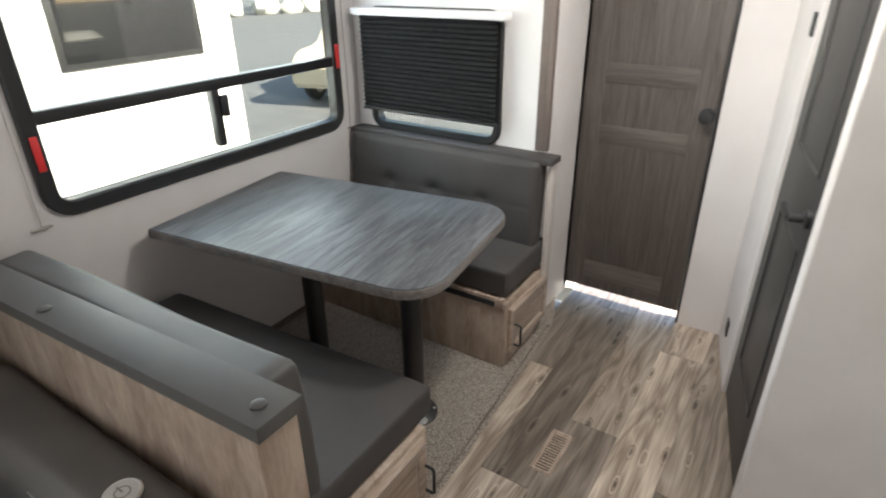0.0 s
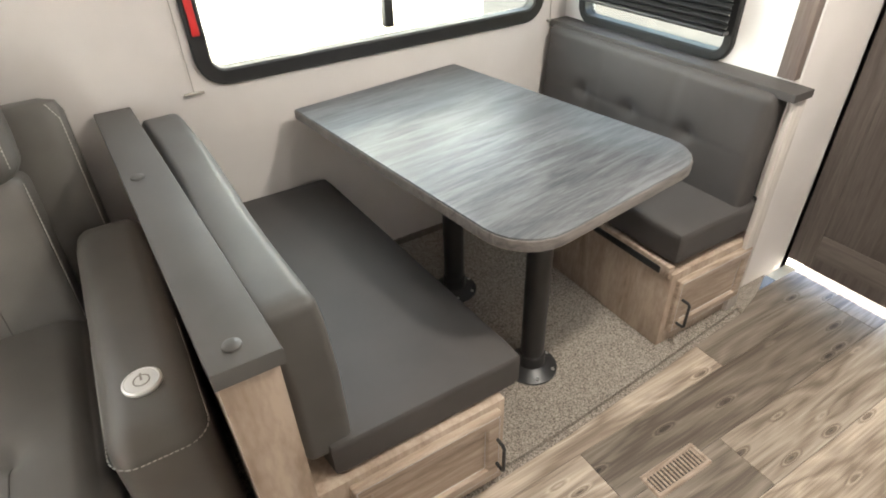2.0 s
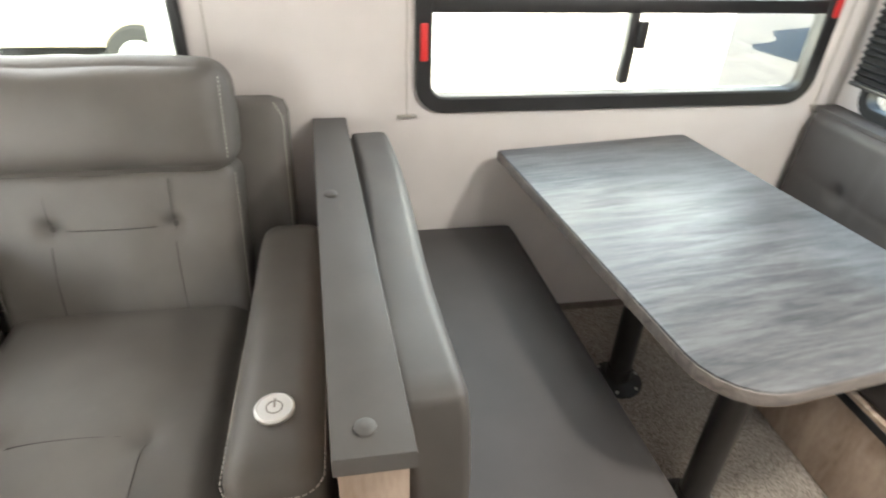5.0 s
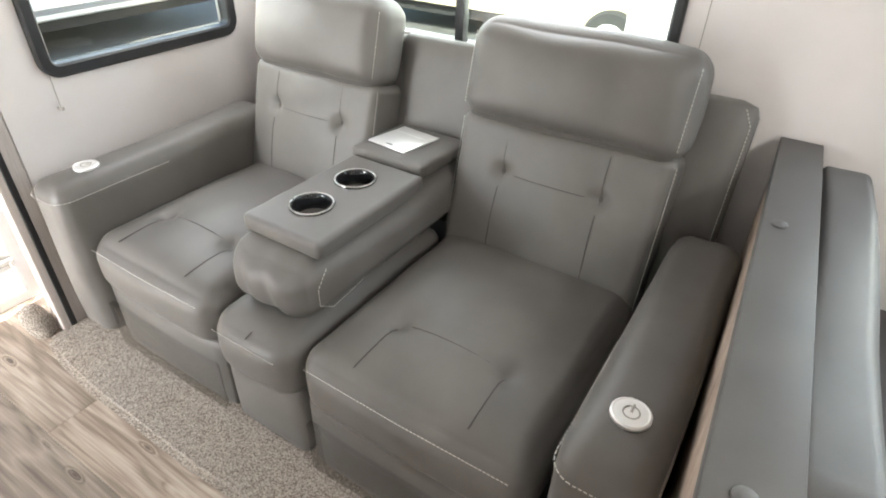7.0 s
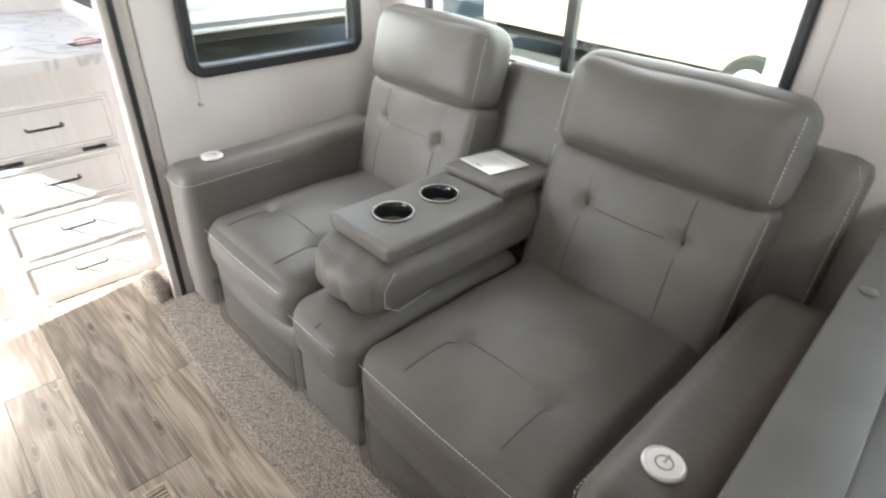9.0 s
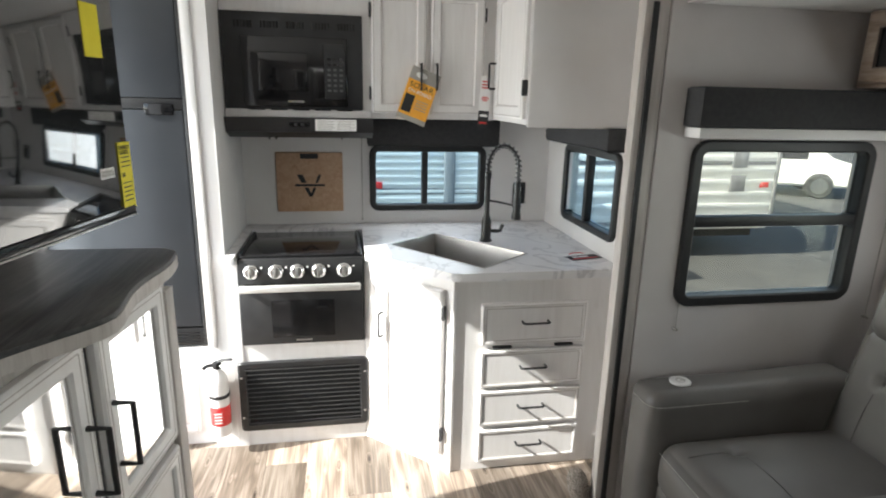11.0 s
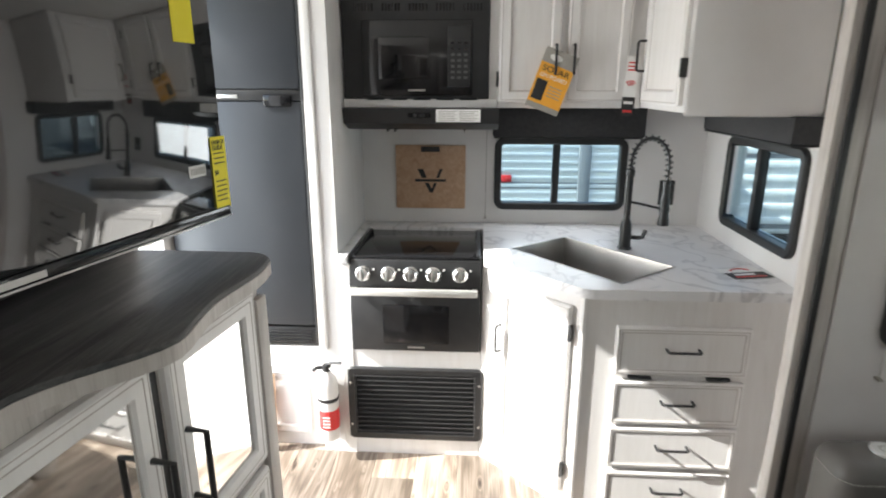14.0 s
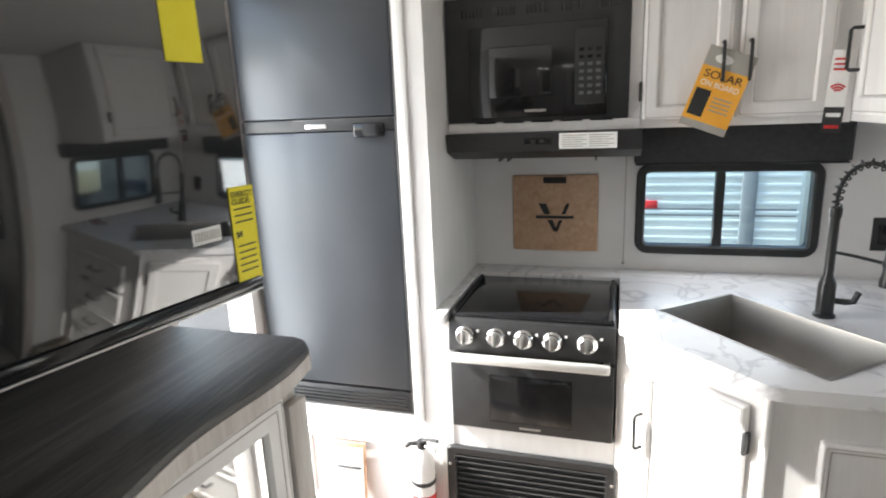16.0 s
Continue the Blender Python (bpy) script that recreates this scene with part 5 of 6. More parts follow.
for i in range(N_ + 1):
    s_ = seg_l[-1] * i / N_
    k = max(j for j in range(len(arc) - 1) if seg_l[j] <= s_ + 1e-9)
    f_ = (s_ - seg_l[k]) / max(1e-6, seg_l[k + 1] - seg_l[k])
    p_ = arc[k].lerp(arc[k + 1], f_)
    d_ = (arc[k + 1] - arc[k]).normalized()
    n1 = hv.cross(Vector((0, 0, 1)))
    n2 = d_.cross(n1)
    a = 2 * math.pi * turns * i / N_
    coil.append(p_ + 0.0125 * (math.cos(a) * n1 + math.sin(a) * n2))
part("spring_coil", tube(coil, 0.0027, 5), M["black_metal"], fa)
sp = end - Vector((0, 0, 0.06))
part("spray_head", lathe([(0.009, 0.0), (0.014, -0.005), (0.014, -0.06), (0.018, -0.08), (0.018, -0.14), (0.023, -0.165), (0.022, -0.18), (0.001, -0.181)][::-1], 20, at=sp), M["black_metal"], fa)
part("support_arm", tube([(0, 0, 0.2), hv * 0.06 + Vector((0, 0, 0.195)), hv * 0.132 + Vector((0, 0, 0.185))], 0.005, 8), M["black_metal"], fa)
part("clip", lathe([(0.021, -0.008), (0.021, 0.008)], 16, at=hv * 0.144 + Vector((0, 0, 0.185))), M["black_metal"], fa)
part("side_lever", tube([(0, 0.02, 0.05), (0.01, 0.05, 0.05), (0.02, 0.065, 0.055), (0.022, 0.075, 0.085)], 0.009, 10), M["black_metal"], fa)

# range
rg = thing("kitchen_range", "black gas range with silver knobs and towel bar", "stove")
part("body", box(-3.12, -2.655, -2.553, -2.02, 0.505, 0.885, 0.003), M["black"], rg)
part("glass_cover", box(-3.11, -2.66, -2.55, -2.025, 0.9, 0.912, 0.004), M["black_gloss"], rg)
part("cooktop_tray", box(-3.115, -2.65, -2.553, -2.021, 0.885, 0.902, 0.004), M["black"], rg)
for y in (-2.54, -2.035):
    part("cover_rail", box(-3.1, -2.67, y - 0.007, y + 0.007, 0.911, 0.92, 0.003), M["black"], rg)
part("control_panel", moved(box(-0.012, 0.012, -2.553, -2.02, -0.055, 0.055, 0.004), Matrix.Translation((-2.648, 0, 0.845)) @ pose(0, 0, 0, 0, -8, 0)), M["black_metal"], rg)
for i, y in enumerate((-2.495, -2.392, -2.303, -2.212, -2.105)):
    kb = part("knob", lathe([(0.031, 0), (0.031, 0.006), (0.026, 0.009), (0.024, 0.028), (0.021, 0.031), (0.001, 0.032)], 28, axis="x"), M["chrome"], rg)
    kb.matrix_local = pose(-2.636, y, 0.848, 0, -8, 0)
    part("grip", box(0.03, 0.042, -0.006, 0.006, -0.022, 0.022, 0.003), M["steel"], kb)
    part("mark", box(-2.6365, -2.6352, y + 0.038, y + 0.046, 0.862, 0.87), M["paper"], rg)
part("oven_door", box(-2.66, -2.637, -2.55, -2.022, 0.51, 0.775, 0.004), M["black"], rg)
part("oven_glass", box(-2.6375, -2.6345, -2.42, -2.15, 0.545, 0.715, 0.003), M["black_gloss"], rg)
part("badge", box(-2.637, -2.6355, -2.32, -2.25, 0.524, 0.531), M["steel"], rg)
part("towel_bar", box(-2.612, -2.592, -2.545, -2.035, 0.766, 0.797, 0.006), M["satin"], rg, "brushed steel towel bar")
for y in (-2.535, -2.045):
    part("bar_bracket", box(-2.637, -2.6, y - 0.01, y + 0.01, 0.77, 0.793, 0.003), M["steel"], rg)
# panel with furnace grille
fp = thing("range_cabinet", "whitewashed panel under the range with furnace grille", "cabinet")
part("body", box(X_REAR + 0.003, -2.66, -2.565, -2.017, 0.0, 0.503), CAB, fp)
part("side_filler", box(X_REAR + 0.003, -2.656, -2.6, -2.556, 0.0, 0.884), CAB, fp)
gr = part("grille", moved(frame_ring(0.575, 0.345, 0.02, 0.035, 0.014), FX(-2.659, -2.295, 0.25)), M["black_metal"], fp, "black louvred furnace grille")
# black sheet gives the darkness behind the louvres by colour
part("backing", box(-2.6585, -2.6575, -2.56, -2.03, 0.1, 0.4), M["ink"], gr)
for i in range(13):
    z = 0.118 + i * 0.022
    part("slat", moved(box(-0.26, 0.26, -0.008, 0.008, -0.0015, 0.0015), FX(-2.651, -2.295, z) @ pose(0, 0, 0, 32, 0, 0)), M["louvre"], gr)
for y in (-2.57, -2.02):
    for z in (0.15, 0.35):
        part("screw", lathe([(0.006, 0), (0.005, 0.002), (0.001, 0.003)], 10, at=(-2.6455, y, z), axis="x"), M["steel"], gr)
# tall panel between refrigerator and range
solid("wall_fridge_side", box(X_REAR, -2.66, -2.7, -2.602, 0.0, H), M["cab"], "tall whitewashed panel between refrigerator and range", "panel", "structure")
solid("trim_panel_edge", box(-2.659, -2.65, -2.69, -2.66, 0.5, H, 0.004), M["cab"], "rounded edge trim of the tall panel", "trim", "structure")

# refrigerator
fg = thing("refrigerator", "dark grey two-door refrigerator with black trim", "refrigerator")
part("cabinet", box(X_REAR + 0.02, -2.745, -3.315, -2.702, 0.49, 2.04), M["black"], fg)
part("lower_door", box(-2.743, -2.7, -3.3, -2.725, 0.585, 1.515, 0.008), M["fridge"], fg)
part("freezer_door", box(-2.743, -2.7, -3.3, -2.725, 1.56, 2.03, 0.008), M["fridge"], fg)
part("handle_strip", box(-2.742, -2.7, -3.3, -2.72, 1.517, 1.558, 0.004), M["black"], fg)
part("handle_recess", box(-2.7, -2.692, -2.87, -2.76, 1.495, 1.54, 0.006), M["black_gloss"], fg)
part("badge", box(-2.7, -2.698, -3.05, -2.97, 1.527, 1.54, 0.001), M["steel"], fg)
part("trim_post", box(-2.74, -2.692, -2.722, -2.704, 0.5, 2.04, 0.003), M["black"], fg)
kg = part("kick_grille", box(-2.742, -2.7, -3.3, -2.715, 0.497, 0.578, 0.004), M["black"], fg)
for r_ in range(4):
    part("vent_slot", box(-2.7, -2.698, -3.27, -2.74, 0.513 + r_ * 0.014, 0.518 + r_ * 0.014), M["black_gloss"], kg)
fb = thing("fridge_base_cabinet", "whitewashed cabinet under the refrigerator with small door", "cabinet")
part("body", box(X_REAR + 0.01, -2.705, -3.315, -2.702, 0.0, 0.488), CAB, fb)
panel_door("door", fb, 0.42, 0.34, FX(-2.704, -2.98, 0.235), "cab", 0.045, handle=(0.0, 0.03, 0.1, 0))

# fire extinguisher
fe = thing("fire_extinguisher", "white fire extinguisher with red label band", "fire extinguisher", (-2.61, -2.66, 0.1))
part("cylinder", lathe([(0.03, 0), (0.04, 0.008), (0.042, 0.02), (0.042, 0.26), (0.036, 0.29), (0.02, 0.31), (0.014, 0.325), (0.001, 0.326)], 28), M["white"], fe)
part("label_band", lathe([(0.0424, 0.06), (0.0428, 0.061), (0.0428, 0.15), (0.0424, 0.151)], 28), M["red"], fe, "red printed band")
for z in (0.075, 0.09, 0.105, 0.12):
    part("print_line", box(0.0426, 0.0436, -0.018, 0.014, z, z + 0.006), M["paper"], fe)
part("strap", lathe([(0.0425, 0.19), (0.0445, 0.191), (0.0445, 0.205), (0.0425, 0.206)], 28), M["black"], fe)
part("valve", lathe([(0.013, 0.32), (0.018, 0.325), (0.018, 0.35), (0.01, 0.355), (0.001, 0.356)], 16), M["black_metal"], fe)
part("lever", tube([(0.0, 0.0, 0.35), (0.02, 0.03, 0.37), (0.03, 0.07, 0.375)], 0.006, 8), M["black_metal"], fe)
part("lever", tube([(0.0, 0.0, 0.335), (0.02, 0.035, 0.34), (0.03, 0.06, 0.338)], 0.006, 8), M["steel"], fe)
part("nozzle", tube([(0.0, -0.01, 0.338), (0.01, -0.04, 0.34), (0.015, -0.055, 0.33)], 0.008, 8), M["black"], fe)
part("bracket", box(-0.05, -0.03, -0.02, 0.02, 0.0, 0.25, 0.002), M["black_metal"], fe)

# microwave and its cabinet
mc = thing("microwave_cabinet", "whitewashed overhead cabinet round the microwave", "cabinet")
part("body", box(X_REAR + 0.003, -2.905, -2.599, -1.968, 1.487, H - 0.004), CAB, mc)
part("face_rail", box(-2.904, -2.89, -2.599, -1.968, 1.487, 1.52, 0.002), CAB, mc)
mw = thing("microwave", "black built-in microwave with trim kit and keypad", "microwave")
part("trim_kit", box(-2.904, -2.886, -2.597, -2.003, 1.522, 1.922, 0.004), M["black"], mw)
part("door", box(-2.887, -2.872, -2.515, -2.07, 1.535, 1.825, 0.006), M["black_gloss"], mw)
part("door_window", box(-2.873, -2.8705, -2.45, -2.24, 1.6, 1.76, 0.003), M["screen"], mw)
kp = part("keypad", box(-2.873, -2.8705, -2.17, -2.08, 1.57, 1.8, 0.003), M["black"], mw)
for i in range(7):
    for j in range(3):
        part("key", box(-2.8708, -2.8698, -2.157 + j * 0.026, -2.142 + j * 0.026, 1.6 + i * 0.022, 1.61 + i * 0.022), M["key"] if i < 5 else M["screen"], kp)
part("badge", box(-2.8725, -2.8715, -2.33, -2.26, 1.552, 1.56), M["steel"], mw)
for i in range(5):
    for j in range(6):
        y = -2.54 + i * 0.108
        part("vent_slot", box(-2.8862, -2.8852, y + j * 0.013, y + j * 0.013 + 0.007, 1.858, 1.886), M["screen"], mw)
for i in range(5):
    part("lower_slot", box(-2.8862, -2.8845, -2.5 + i * 0.095, -2.43 + i * 0.095, 1.518, 1.523), M["screen"], mw)
# overhead cabinets
uc = thing("overhead_cabinet", "whitewashed overhead kitchen cabinet with two raised-panel doors", "cabinet")
part("body", box(X_REAR + 0.003, -2.906, -1.966, -1.39, 1.487, H - 0.004), CAB, uc)
panel_door("door", uc, 0.246, 0.53, FX(-2.905, -1.84, 1.775), "cab", 0.045, handle=(-0.098, -0.1, 0.11, 90))
panel_door("door", uc, 0.246, 0.53, FX(-2.905, -1.572, 1.775), "cab", 0.045, handle=(0.098, -0.1, 0.11, 90))
for y in (-1.968, -1.444):
    for z in (1.6, 1.95):
        part("hinge", box(-2.905, -2.884, y - 0.006, y + 0.002, z - 0.03, z + 0.03, 0.003), M["black_metal"], uc)
sc_ = thing("side_overhead_cabinet", "whitewashed overhead cabinet along the side wall, plain end panel", "cabinet")
body = slab([(X_REAR + 0.003, -1.386), (-2.378, -1.386), (-2.378, Y_MAIN - 0.003), (X_REAR + 0.003, Y_MAIN - 0.003)][::-1], 1.49, H - 0.004)
part("body", body, CAB, sc_)
part("end_panel", moved(box(-0.213, 0.213, 0, 0.018, -0.285, 0.29, 0.012), FX(-2.378, -1.186, 1.765)), M["wall_k"], sc_)
panel_door("door", sc_, 0.44, 0.53, pose(-2.64, -1.387, 1.775, 0, 0, 180), "cab", 0.05, handle=(0.19, -0.09, 0.11, 90))
part("hinge", box(-2.413, -2.403, -1.412, -1.388, 1.6, 1.66, 0.003), M["black_metal"], sc_)
part("light_puck", lathe([(0.045, 1.478), (0.045, 1.487)], 24, at=(-3.12, -1.78, 0)), M["white"], uc)

# range hood
rh = thing("range_hood", "black under-cabinet range hood with switches", "range hood")
prof = [(X_REAR + 0.003, 1.486), (X_REAR + 0.003, 1.40), (-2.95, 1.395), (-2.86, 1.425), (-2.845, 1.486)]
bm = slab(prof, -2.598, -1.96)
part("shell", moved(bm, Matrix(((1, 0, 0, 0), (0, 0, 1, 0), (0, 1, 0, 0), (0, 0, 0, 1)))), M["black"], rh)
part("switch_bar", box(-2.862, -2.846, -2.33, -2.24, 1.448, 1.468, 0.002), M["black_gloss"], rh)
for y in (-2.3, -2.27):
    part("switch", box(-2.847, -2.842, y - 0.008, y + 0.008, 1.452, 1.464, 0.002), M["ink"], rh)
st = part("sticker", box(-2.8475, -2.843, -2.215, -2.035, 1.432, 1.482), M["paper"], rh, "white instruction stickers")
for k in range(6):
    part("print_line", box(-2.8432, -2.8425, -2.205, -2.13 if k % 2 else -2.14, 1.438 + k * 0.007, 1.4405 + k * 0.007), M["tan_grey"], st)
    part("print_line", box(-2.8432, -2.8425, -2.12, -2.045 if k % 2 else -2.06, 1.438 + k * 0.007, 1.4405 + k * 0.007), M["tan_grey"], st)
for y in (-2.42, -2.39, -2.1):
    part("hood_rib", box(-2.95, -2.88, y - 0.002, y + 0.002, 1.39, 1.4), M["black_gloss"], rh)

# cutting board on the wall
cb = thing("cutting_board", "bamboo cutting board with a dark letter emblem on the wall", "cutting board")
part("board", moved(box(-0.17, 0.17, 0, 0.014, -0.155, 0.155, 0.006), FX(X_REAR + 0.002, -2.27, 1.145)), M["bamboo"], cb)
part("slot", moved(box(-0.045, 0.045, 0.0135, 0.0155, 0.122, 0.148, 0.004), FX(X_REAR + 0.002, -2.27, 1.145)), M["ink"], cb)
em = FX(X_REAR + 0.0165, -2.27, 1.13)
vb = bmesh.new()
for pts in ([(-0.065, 0.055), (-0.035, 0.055), (0.012, -0.06), (-0.004, -0.06)], [(0.045, 0.055), (0.06, 0.055), (0.012, -0.06), (-0.002, -0.06)]):
    slab(pts, 0.0, 0.001, vb)
part("emblem", moved(vb, em @ pose(0, 0, 0, 90, 0, 180)), M["ink"], cb, "dark wedge emblem")
part("emblem_bar", moved(box(-0.085, 0.085, 0.0004, 0.0016, -0.012, 0.012), em), M["bamboo"], cb)
part("emblem_bar", moved(box(-0.075, 0.075, 0.0017, 0.0024, -0.006, 0.006), em), M["ink"], cb)
# outlet
ol = thing("wall_outlet", "black wall outlet beside the kitchen faucet", "outlet")
part("plate", moved(box(-0.036, 0.036, 0, 0.006, -0.06, 0.06, 0.003), FX(X_REAR, -1.13, 1.08)), M["black"], ol)
part("socket", moved(box(-0.017, 0.017, 0.006, 0.009, -0.035, 0.035, 0.003), FX(X_REAR, -1.13, 1.08)), M["black_gloss"], ol)

# hanging tags
t1 = thing("hang_tag", "orange and grey solar advertising tag hanging from a handle", "tag", (-2.862, -1.72, 1.685))
t1.scale = (0.85, 0.85, 0.88)
tm = FX(0, 0, 0) @ pose(0, 0, 0, 0, -20, 0)
part("card", moved(box(-0.08, 0.08, 0, 0.002, -0.25, 0.02, 0.0), tm), M["orange"], t1)
part("header", moved(box(-0.08, 0.08, 0.002, 0.0028, -0.045, 0.02), tm), M["tan_grey"], t1)
part("oval", moved(lathe([(0.03, 0.003), (0.03, 0.0036)], 20, axis="y"), tm @ Matrix.Translation((0.02, 0, -0.015)) @ Matrix.Diagonal((1, 1, 0.5, 1))), M["paper"], t1)
txm = tm @ Matrix.Translation((0, 0.0026, -0.07)) @ pose(0, 0, 0, 90, 0, 180)
text_on(t1, "SOLAR", 0.036, txm, M["ink"], width=0.13)
text_on(t1, "ON BOARD", 0.026, tm @ Matrix.Translation((0, 0.0026, -0.1)) @ pose(0, 0, 0, 90, 0, 180), M["paper"], width=0.13)
part("solar_picture", moved(box(0.018, 0.07, 0.002, 0.003, -0.21, -0.12), tm), M["ink"], t1)
for r_ in range(4):
    part("print_line", moved(box(-0.06, 0.005, 0.002, 0.003, -0.14 - r_ * 0.014, -0.136 - r_ * 0.014), tm), M["tan_grey"], t1)
part("footer", moved(box(-0.08, 0.08, 0.002, 0.003, -0.25, -0.225), tm), M["tan_grey"], t1)
t2 = thing("hang_tag", "white and red wireless tag hanging from a cabinet handle", "tag", (-2.835, -1.447, 1.685))
t2.scale = (0.88, 0.88, 0.9)
tm = FX(0, 0, 0) @ pose(0, 0, 0, 0, -3, 0)
part("card", moved(box(-0.028, 0.028, 0, 0.002, -0.17, 0.0), tm), M["paper"], t2)
part("foot", moved(box(-0.028, 0.028, 0, 0.0024, -0.25, -0.17), tm), M["ink"], t2)
for k, r_ in enumerate((0.012, 0.02, 0.028)):
    part("signal_arc", moved(tube([(r_ * math.cos(radians(a)), 0.003, r_ * math.sin(radians(a)) - 0.13) for a in range(45, 136, 15)], 0.0025, 5), tm), M["red"], t2)
for z in (-0.03, -0.045, -0.06):
    part("print_line", moved(box(-0.02, 0.02, 0.002, 0.003, z, z + 0.006), tm), M["red"], t2)
part("print_line", moved(box(-0.02, 0.02, 0.0024, 0.0034, -0.2, -0.188), tm), M["paper"], t2)
part("print_line", moved(box(-0.02, 0.02, 0.0024, 0.0034, -0.235, -0.225), tm), M["red"], t2)
# leaflet on the counter
lf = thing("leaflet", "black, white and red leaflet lying on the countertop", "leaflet", (-2.5, -1.07, 0.9215), 12)
part("sheet", box(-0.06, 0.06, -0.08, 0.08, 0, 0.0008), M["paper"], lf)
part("dark_half", box(-0.01, 0.058, -0.078, 0.078, 0.0008, 0.0012), M["ink"], lf)
part("print_line", box(0.005, 0.02, -0.05, 0.03, 0.0012, 0.0016), M["paper"], lf)
part("print_line", box(0.03, 0.042, -0.06, 0.06, 0.0012, 0.0016), M["red"], lf)
part("signal_arc", tube([(-0.03 + 0.02 * math.cos(radians(a)), 0.035 * math.sin(radians(a)), 0.001) for a in range(90, 271, 20)], 0.003, 4), M["red"], lf)

# ---------- television and console ----------
tvm = Matrix.Translation((-1.31, -2.722, 0.012)) @ pose(0, 0, 0, 0, 0, -10.5)
tv = thing("television", "large flat television with yellow energy stickers on a wall arm", "television")
tv.matrix_world = tvm
part("housing", box(-0.475, 0.475, -0.06, 0.0, 1.268, 1.812, 0.006), M["black"], tv)
part("screen", box(-0.468, 0.468, -0.004, 0.003, 1.292, 1.806, 0.001), M["tv_screen"], tv)
part("bezel_chin", box(-0.475, 0.475, -0.01, 0.006, 1.266, 1.29, 0.003), M["black_gloss"], tv)
part("chrome_lip", box(-0.474, 0.474, -0.008, 0.0075, 1.264, 1.268, 0.001), M["steel"], tv)
part("badge", box(0.02, 0.1, 0.006, 0.007, 1.272, 1.283), M["steel"], tv)
part("yellow_sticker", box(-0.41, -0.345, 0.003, 0.004, 1.645, 1.76), M["yellow"], tv, "yellow paper sticker")
eg = part("energy_label", box(-0.478, -0.425, 0.0035, 0.0045, 1.285, 1.45), M["yellow"], tv, "yellow energy guide label")
lm = Matrix.Translation((-0.451, 0.0048, 0)) @ pose(0, 0, 0, 90, 0, 180)
text_on(eg, "ENERGY", 0.014, lm @ Matrix.Translation((0, 1.437, 0)), M["ink"], width=0.045)
text_on(eg, "GUIDE", 0.014, lm @ Matrix.Translation((-0.003, 1.425, 0)), M["ink"], width=0.038)
text_on(eg, "$8", 0.014, lm @ Matrix.Translation((-0.014, 1.37, 0)), M["ink"])
for k in range(8):
    part("print_line", box(-0.47, -0.432, 0.0045, 0.005, 1.412 - k * 0.011 - (0.03 if k > 2 else 0), 1.4145 - k * 0.011 - (0.03 if k > 2 else 0)), M["ink"], eg)
bc = part("barcode_sticker", box(-0.4, -0.345, 0.003, 0.004, 1.37, 1.395), M["paper"], tv, "white barcode sticker")
for k in range(9):
    part("bar", box(-0.396 + k * 0.0055, -0.3935 + k * 0.0055, 0.004, 0.0046, 1.375, 1.39), M["tan_grey"], bc)
part("wall_arm", box(-0.05, 0.05, -0.19, -0.058, 1.48, 1.58, 0.004), M["black_metal"], tv)

ec = thing("media_console", "whitewashed media console with dark curved top and mirrored doors", "console")


def front(x):
    """The bowed front line of the console."""
    u = min(1.0, max(0.0, (x + 1.32) / 0.24))
    return -2.538 + 0.009 * math.sin((x + 1.75) * 17.0) * (1 - u) - 0.125 * u * u * (3 - 2 * u) - 0.12 * max(0.0, x + 1.08)


xs = [-1.755 + 1.155 * i / 36 for i in range(37)]
pts = [(-1.8, Y_TV + 0.002), (-1.795, -2.59), (-1.783, -2.562)] + [(x, front(x)) for x in xs] + [(-0.6, Y_TV + 0.002)]
part("top", slab(pts, 1.168, 1.18, bev=0.004), M["console_top"], ec)
part("edge_band", slab([(x, y + (0.002 if y > -2.9 else 0)) for x, y in pts], 1.14, 1.1678), M["jamb"], ec, "pale grey wood edge band")
part("body", slab([(-1.755, Y_TV + 0.002), (-1.755, -2.578), (-0.63, -2.72), (-0.63, Y_TV + 0.002)][::-1], 0.0, 1.1398), M["jamb"], ec)
part("back_lip", box(-1.78, -0.63, Y_TV + 0.002, Y_TV + 0.02, 1.18, 1.23, 0.003), M["console_top"], ec)
bl = Vector((-0.63 + 1.755, -2.72 + 2.578, 0))
rz = math.degrees(math.atan2(bl.y, bl.x))
base = Matrix.Translation((-1.755, -2.578, 0)) @ pose(0, 0, 0, 0, 0, rz)
for k, (a, b) in enumerate(((0.05, 0.375), (0.415, 0.755), (0.79, 1.1))):
    m_ = base @ Matrix.Translation(((a + b) / 2, 0.002, 0.89))
    d = panel_door("door", ec, b - a, 0.45, m_, "cab", 0.052, insert=M["mirror"])
    part("outer_bead", moved(frame_ring(b - a - 0.04, 0.41, 0.004, 0.003, 0.0208), m_), M["cab_glaze"], d)
    hx = (b - a) / 2 - 0.03
    hm = m_ @ Matrix.Translation((hx if k != 1 else -hx, 0.02, -0.03)) @ pose(0, 0, 0, 0, 90, 0)
    part("handle", moved(tube([(-0.075, 0, 0), (-0.075, 0.042, 0), (0.075, 0.042, 0), (0.075, 0, 0)], 0.0065, 8), hm), M["black_metal"], d)
    dr = panel_door("drawer", ec, b - a, 0.26, base @ Matrix.Translation(((a + b) / 2, 0.002, 0.51)), "cab", 0.045)
    part("outer_bead", moved(frame_ring(b - a - 0.04, 0.22, 0.004, 0.003, 0.0208), base @ Matrix.Translation(((a + b) / 2, 0.002, 0.51))), M["cab_glaze"], dr)
    panel_door("drawer", ec, b - a, 0.26, base @ Matrix.Translation(((a + b) / 2, 0.002, 0.22)), "cab", 0.045)
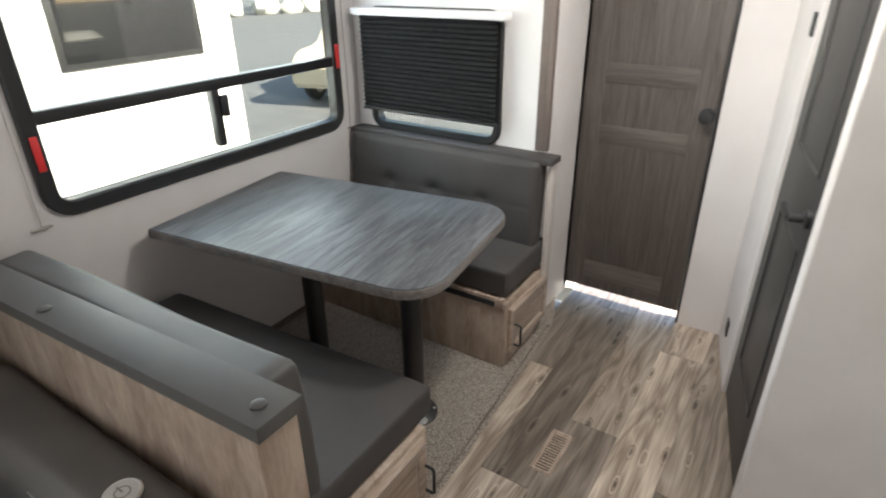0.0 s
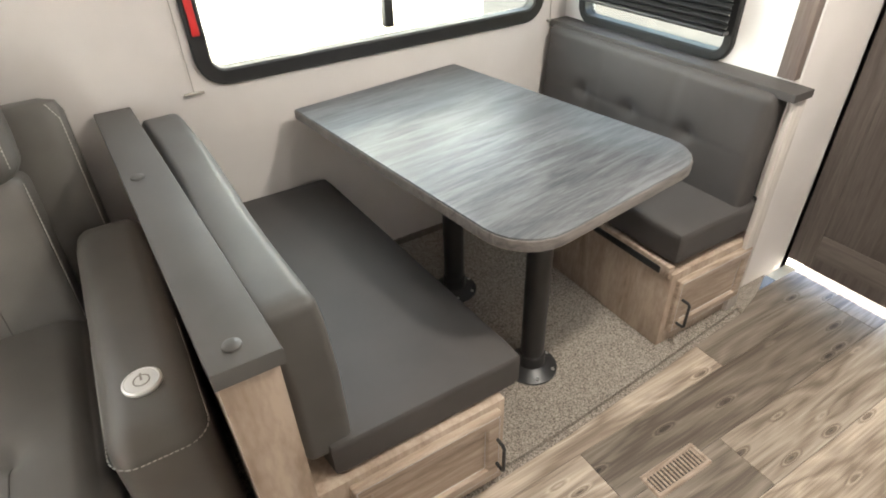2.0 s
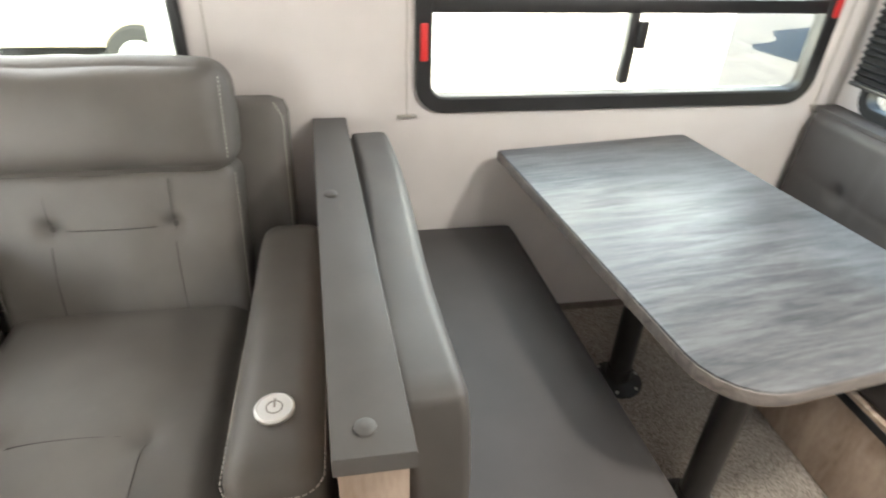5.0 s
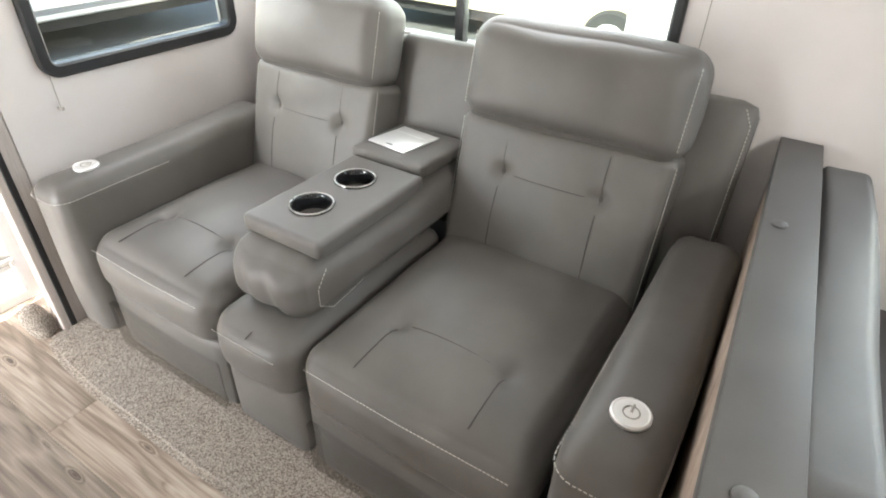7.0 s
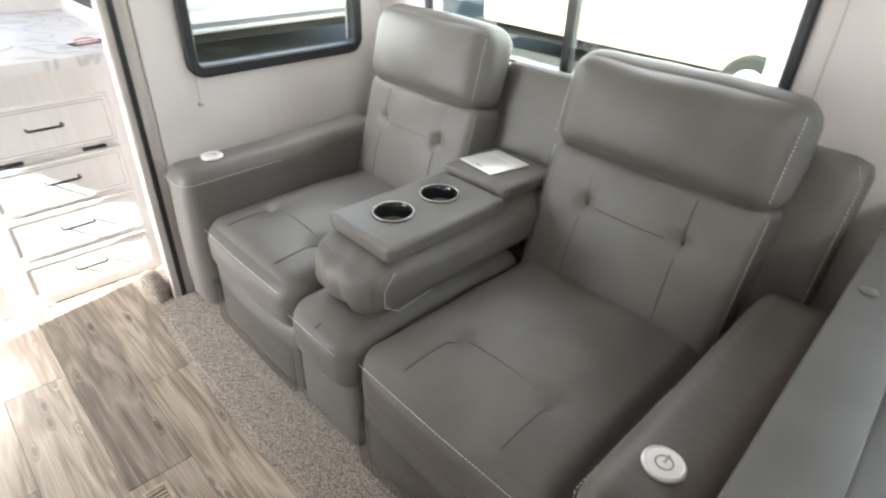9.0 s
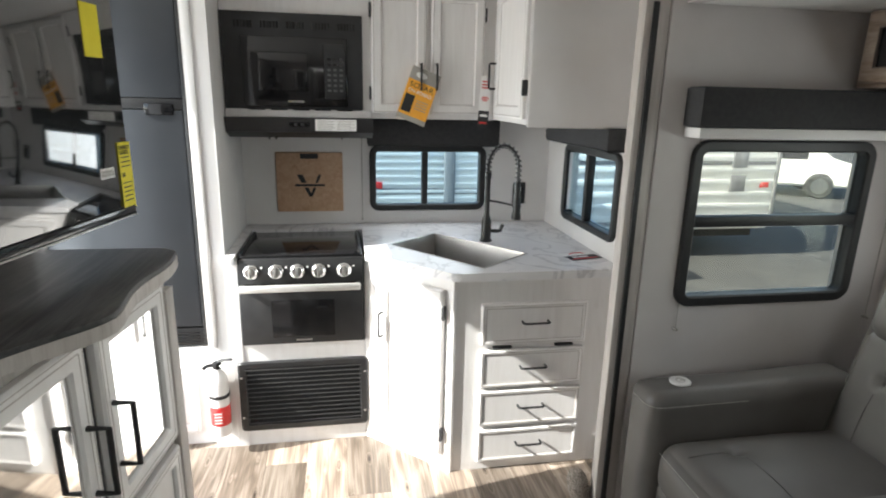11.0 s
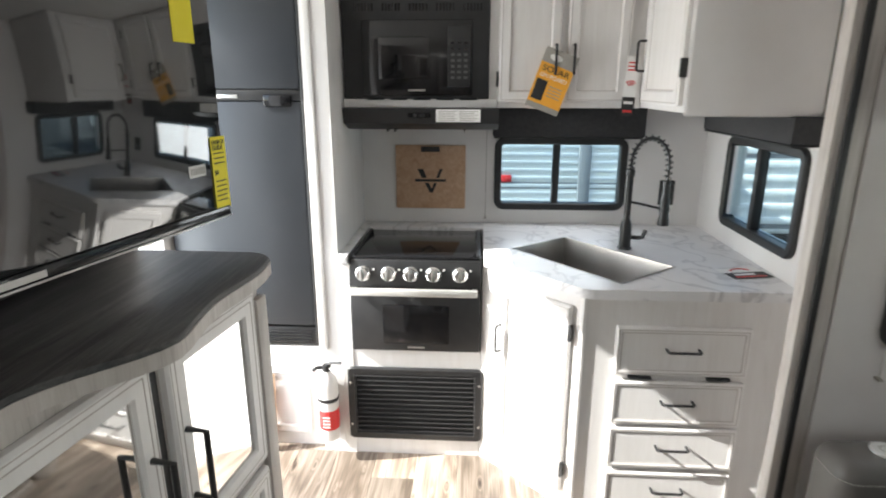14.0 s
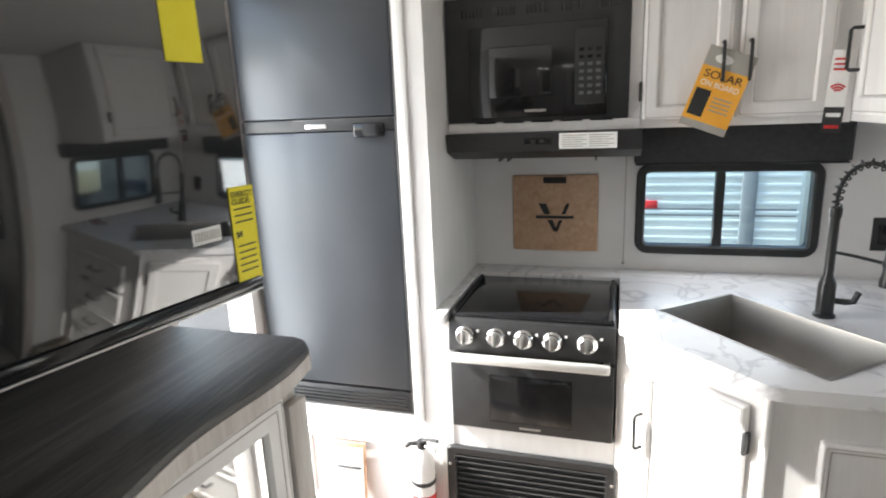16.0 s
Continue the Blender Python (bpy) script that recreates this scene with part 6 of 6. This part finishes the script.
# shade between the doors, put in as solid black strips
for u in (0.395, 0.7725):
    part("door_gap", moved(box(u - 0.012, u + 0.012, 0.001, 0.004, 0.08, 1.08), base), M["black"], ec, "black strip standing in for the shade between the doors")
part("pilaster", moved(box(-0.005, 0.042, 0.001, 0.022, 0.0, 1.084, 0.004), base), M["jamb"], ec)
# papers on the entry side
pb = thing("paper_stack", "paper board leaning beside the entry", "papers", (-2.64, -3.0, 0.003), 4)
part("board", moved(box(0, 0.012, -0.09, 0.09, 0, 0.36, 0.002), pose(0, 0, 0, 0, -6, 0)), M["bamboo"], pb)
part("sheet", moved(box(0.0125, 0.014, -0.08, 0.08, 0.02, 0.34), pose(0, 0, 0, 0, -6, 0)), M["paper"], pb)

# entry door, swung open outside
dr_ = thing("door_3", "white entry door standing open outside", "door", (-2.67, Y_DOOR - 0.06, 0), kind="structure")
part("door_leaf", box(-0.75, 0.0, -0.06, -0.02, 0.0, 1.78, 0.004), M["trailer_white"], dr_)
part("window_pane", box(-0.55, -0.2, -0.063, -0.017, 1.1, 1.6, 0.004), M["black"], dr_)

rs = thing("floor_sticker", "small round red and white sticker on the floor", "sticker", (-2.05, -2.56, 0.0005))
part("disc", lathe([(0.04, 0), (0.04, 0.0006)], 28), M["paper"], rs)
part("red_ring", moved(frame_ring(0.08, 0.08, 0.0399, 0.01, 0.0006), Matrix.Translation((0, 0, 0.0005)) @ pose(0, 0, 0, 90, 0, 0)), M["red"], rs)
part("print_line", box(-0.02, 0.02, -0.004, 0.004, 0.0006, 0.001), M["ink"], rs)

# ---------- floor planks ----------
shared = {}


def plank(x0, x1, y0, y1):
    """One vinyl plank with eased edges; alike sizes share a mesh."""
    key = (round(x1 - x0, 3), round(y1 - y0, 3))
    if key not in shared:
        w, d = key
        bm = bmesh.new()
        b_ = 0.0012
        vs = [[bm.verts.new((sx * (w / 2 - o), sy * (d / 2 - o), z)) for sx, sy in ((-1, -1), (1, -1), (1, 1), (-1, 1))] for o, z in ((0.0003, -0.005), (0.0003, -b_), (b_, 0.0))]
        for a, b in zip(vs, vs[1:]):
            for i in range(4):
                bm.faces.new((a[i], a[(i + 1) % 4], b[(i + 1) % 4], b[i]))
        bm.faces.new(vs[-1])
        me = bpy.data.meshes.new("plank")
        bm.to_mesh(me)
        bm.free()
        me.materials.append(M["plank"])
        shared[key] = me
    ob = new("plank", shared[key])
    ob.location = ((x0 + x1) / 2, (y0 + y1) / 2, 0)
    ob.parent = bpy.data.objects["floor"]
    return ob


PW, PL = 0.178, 1.22
y = -1.04
row = 0
while y > Y_DOOR + 0.001:
    y0 = max(y - PW, Y_DOOR)
    x = X_REAR - [0.2, 0.83, 0.45, 1.05, 0.62][row % 5]
    while x < X_HALL + 0.13:
        a, b = max(x, X_REAR), min(x + PL, X_HALL + 0.13)
        if b - a > 0.02:
            plank(a, b, y0, y)
        x += PL
    y -= PW
    row += 1
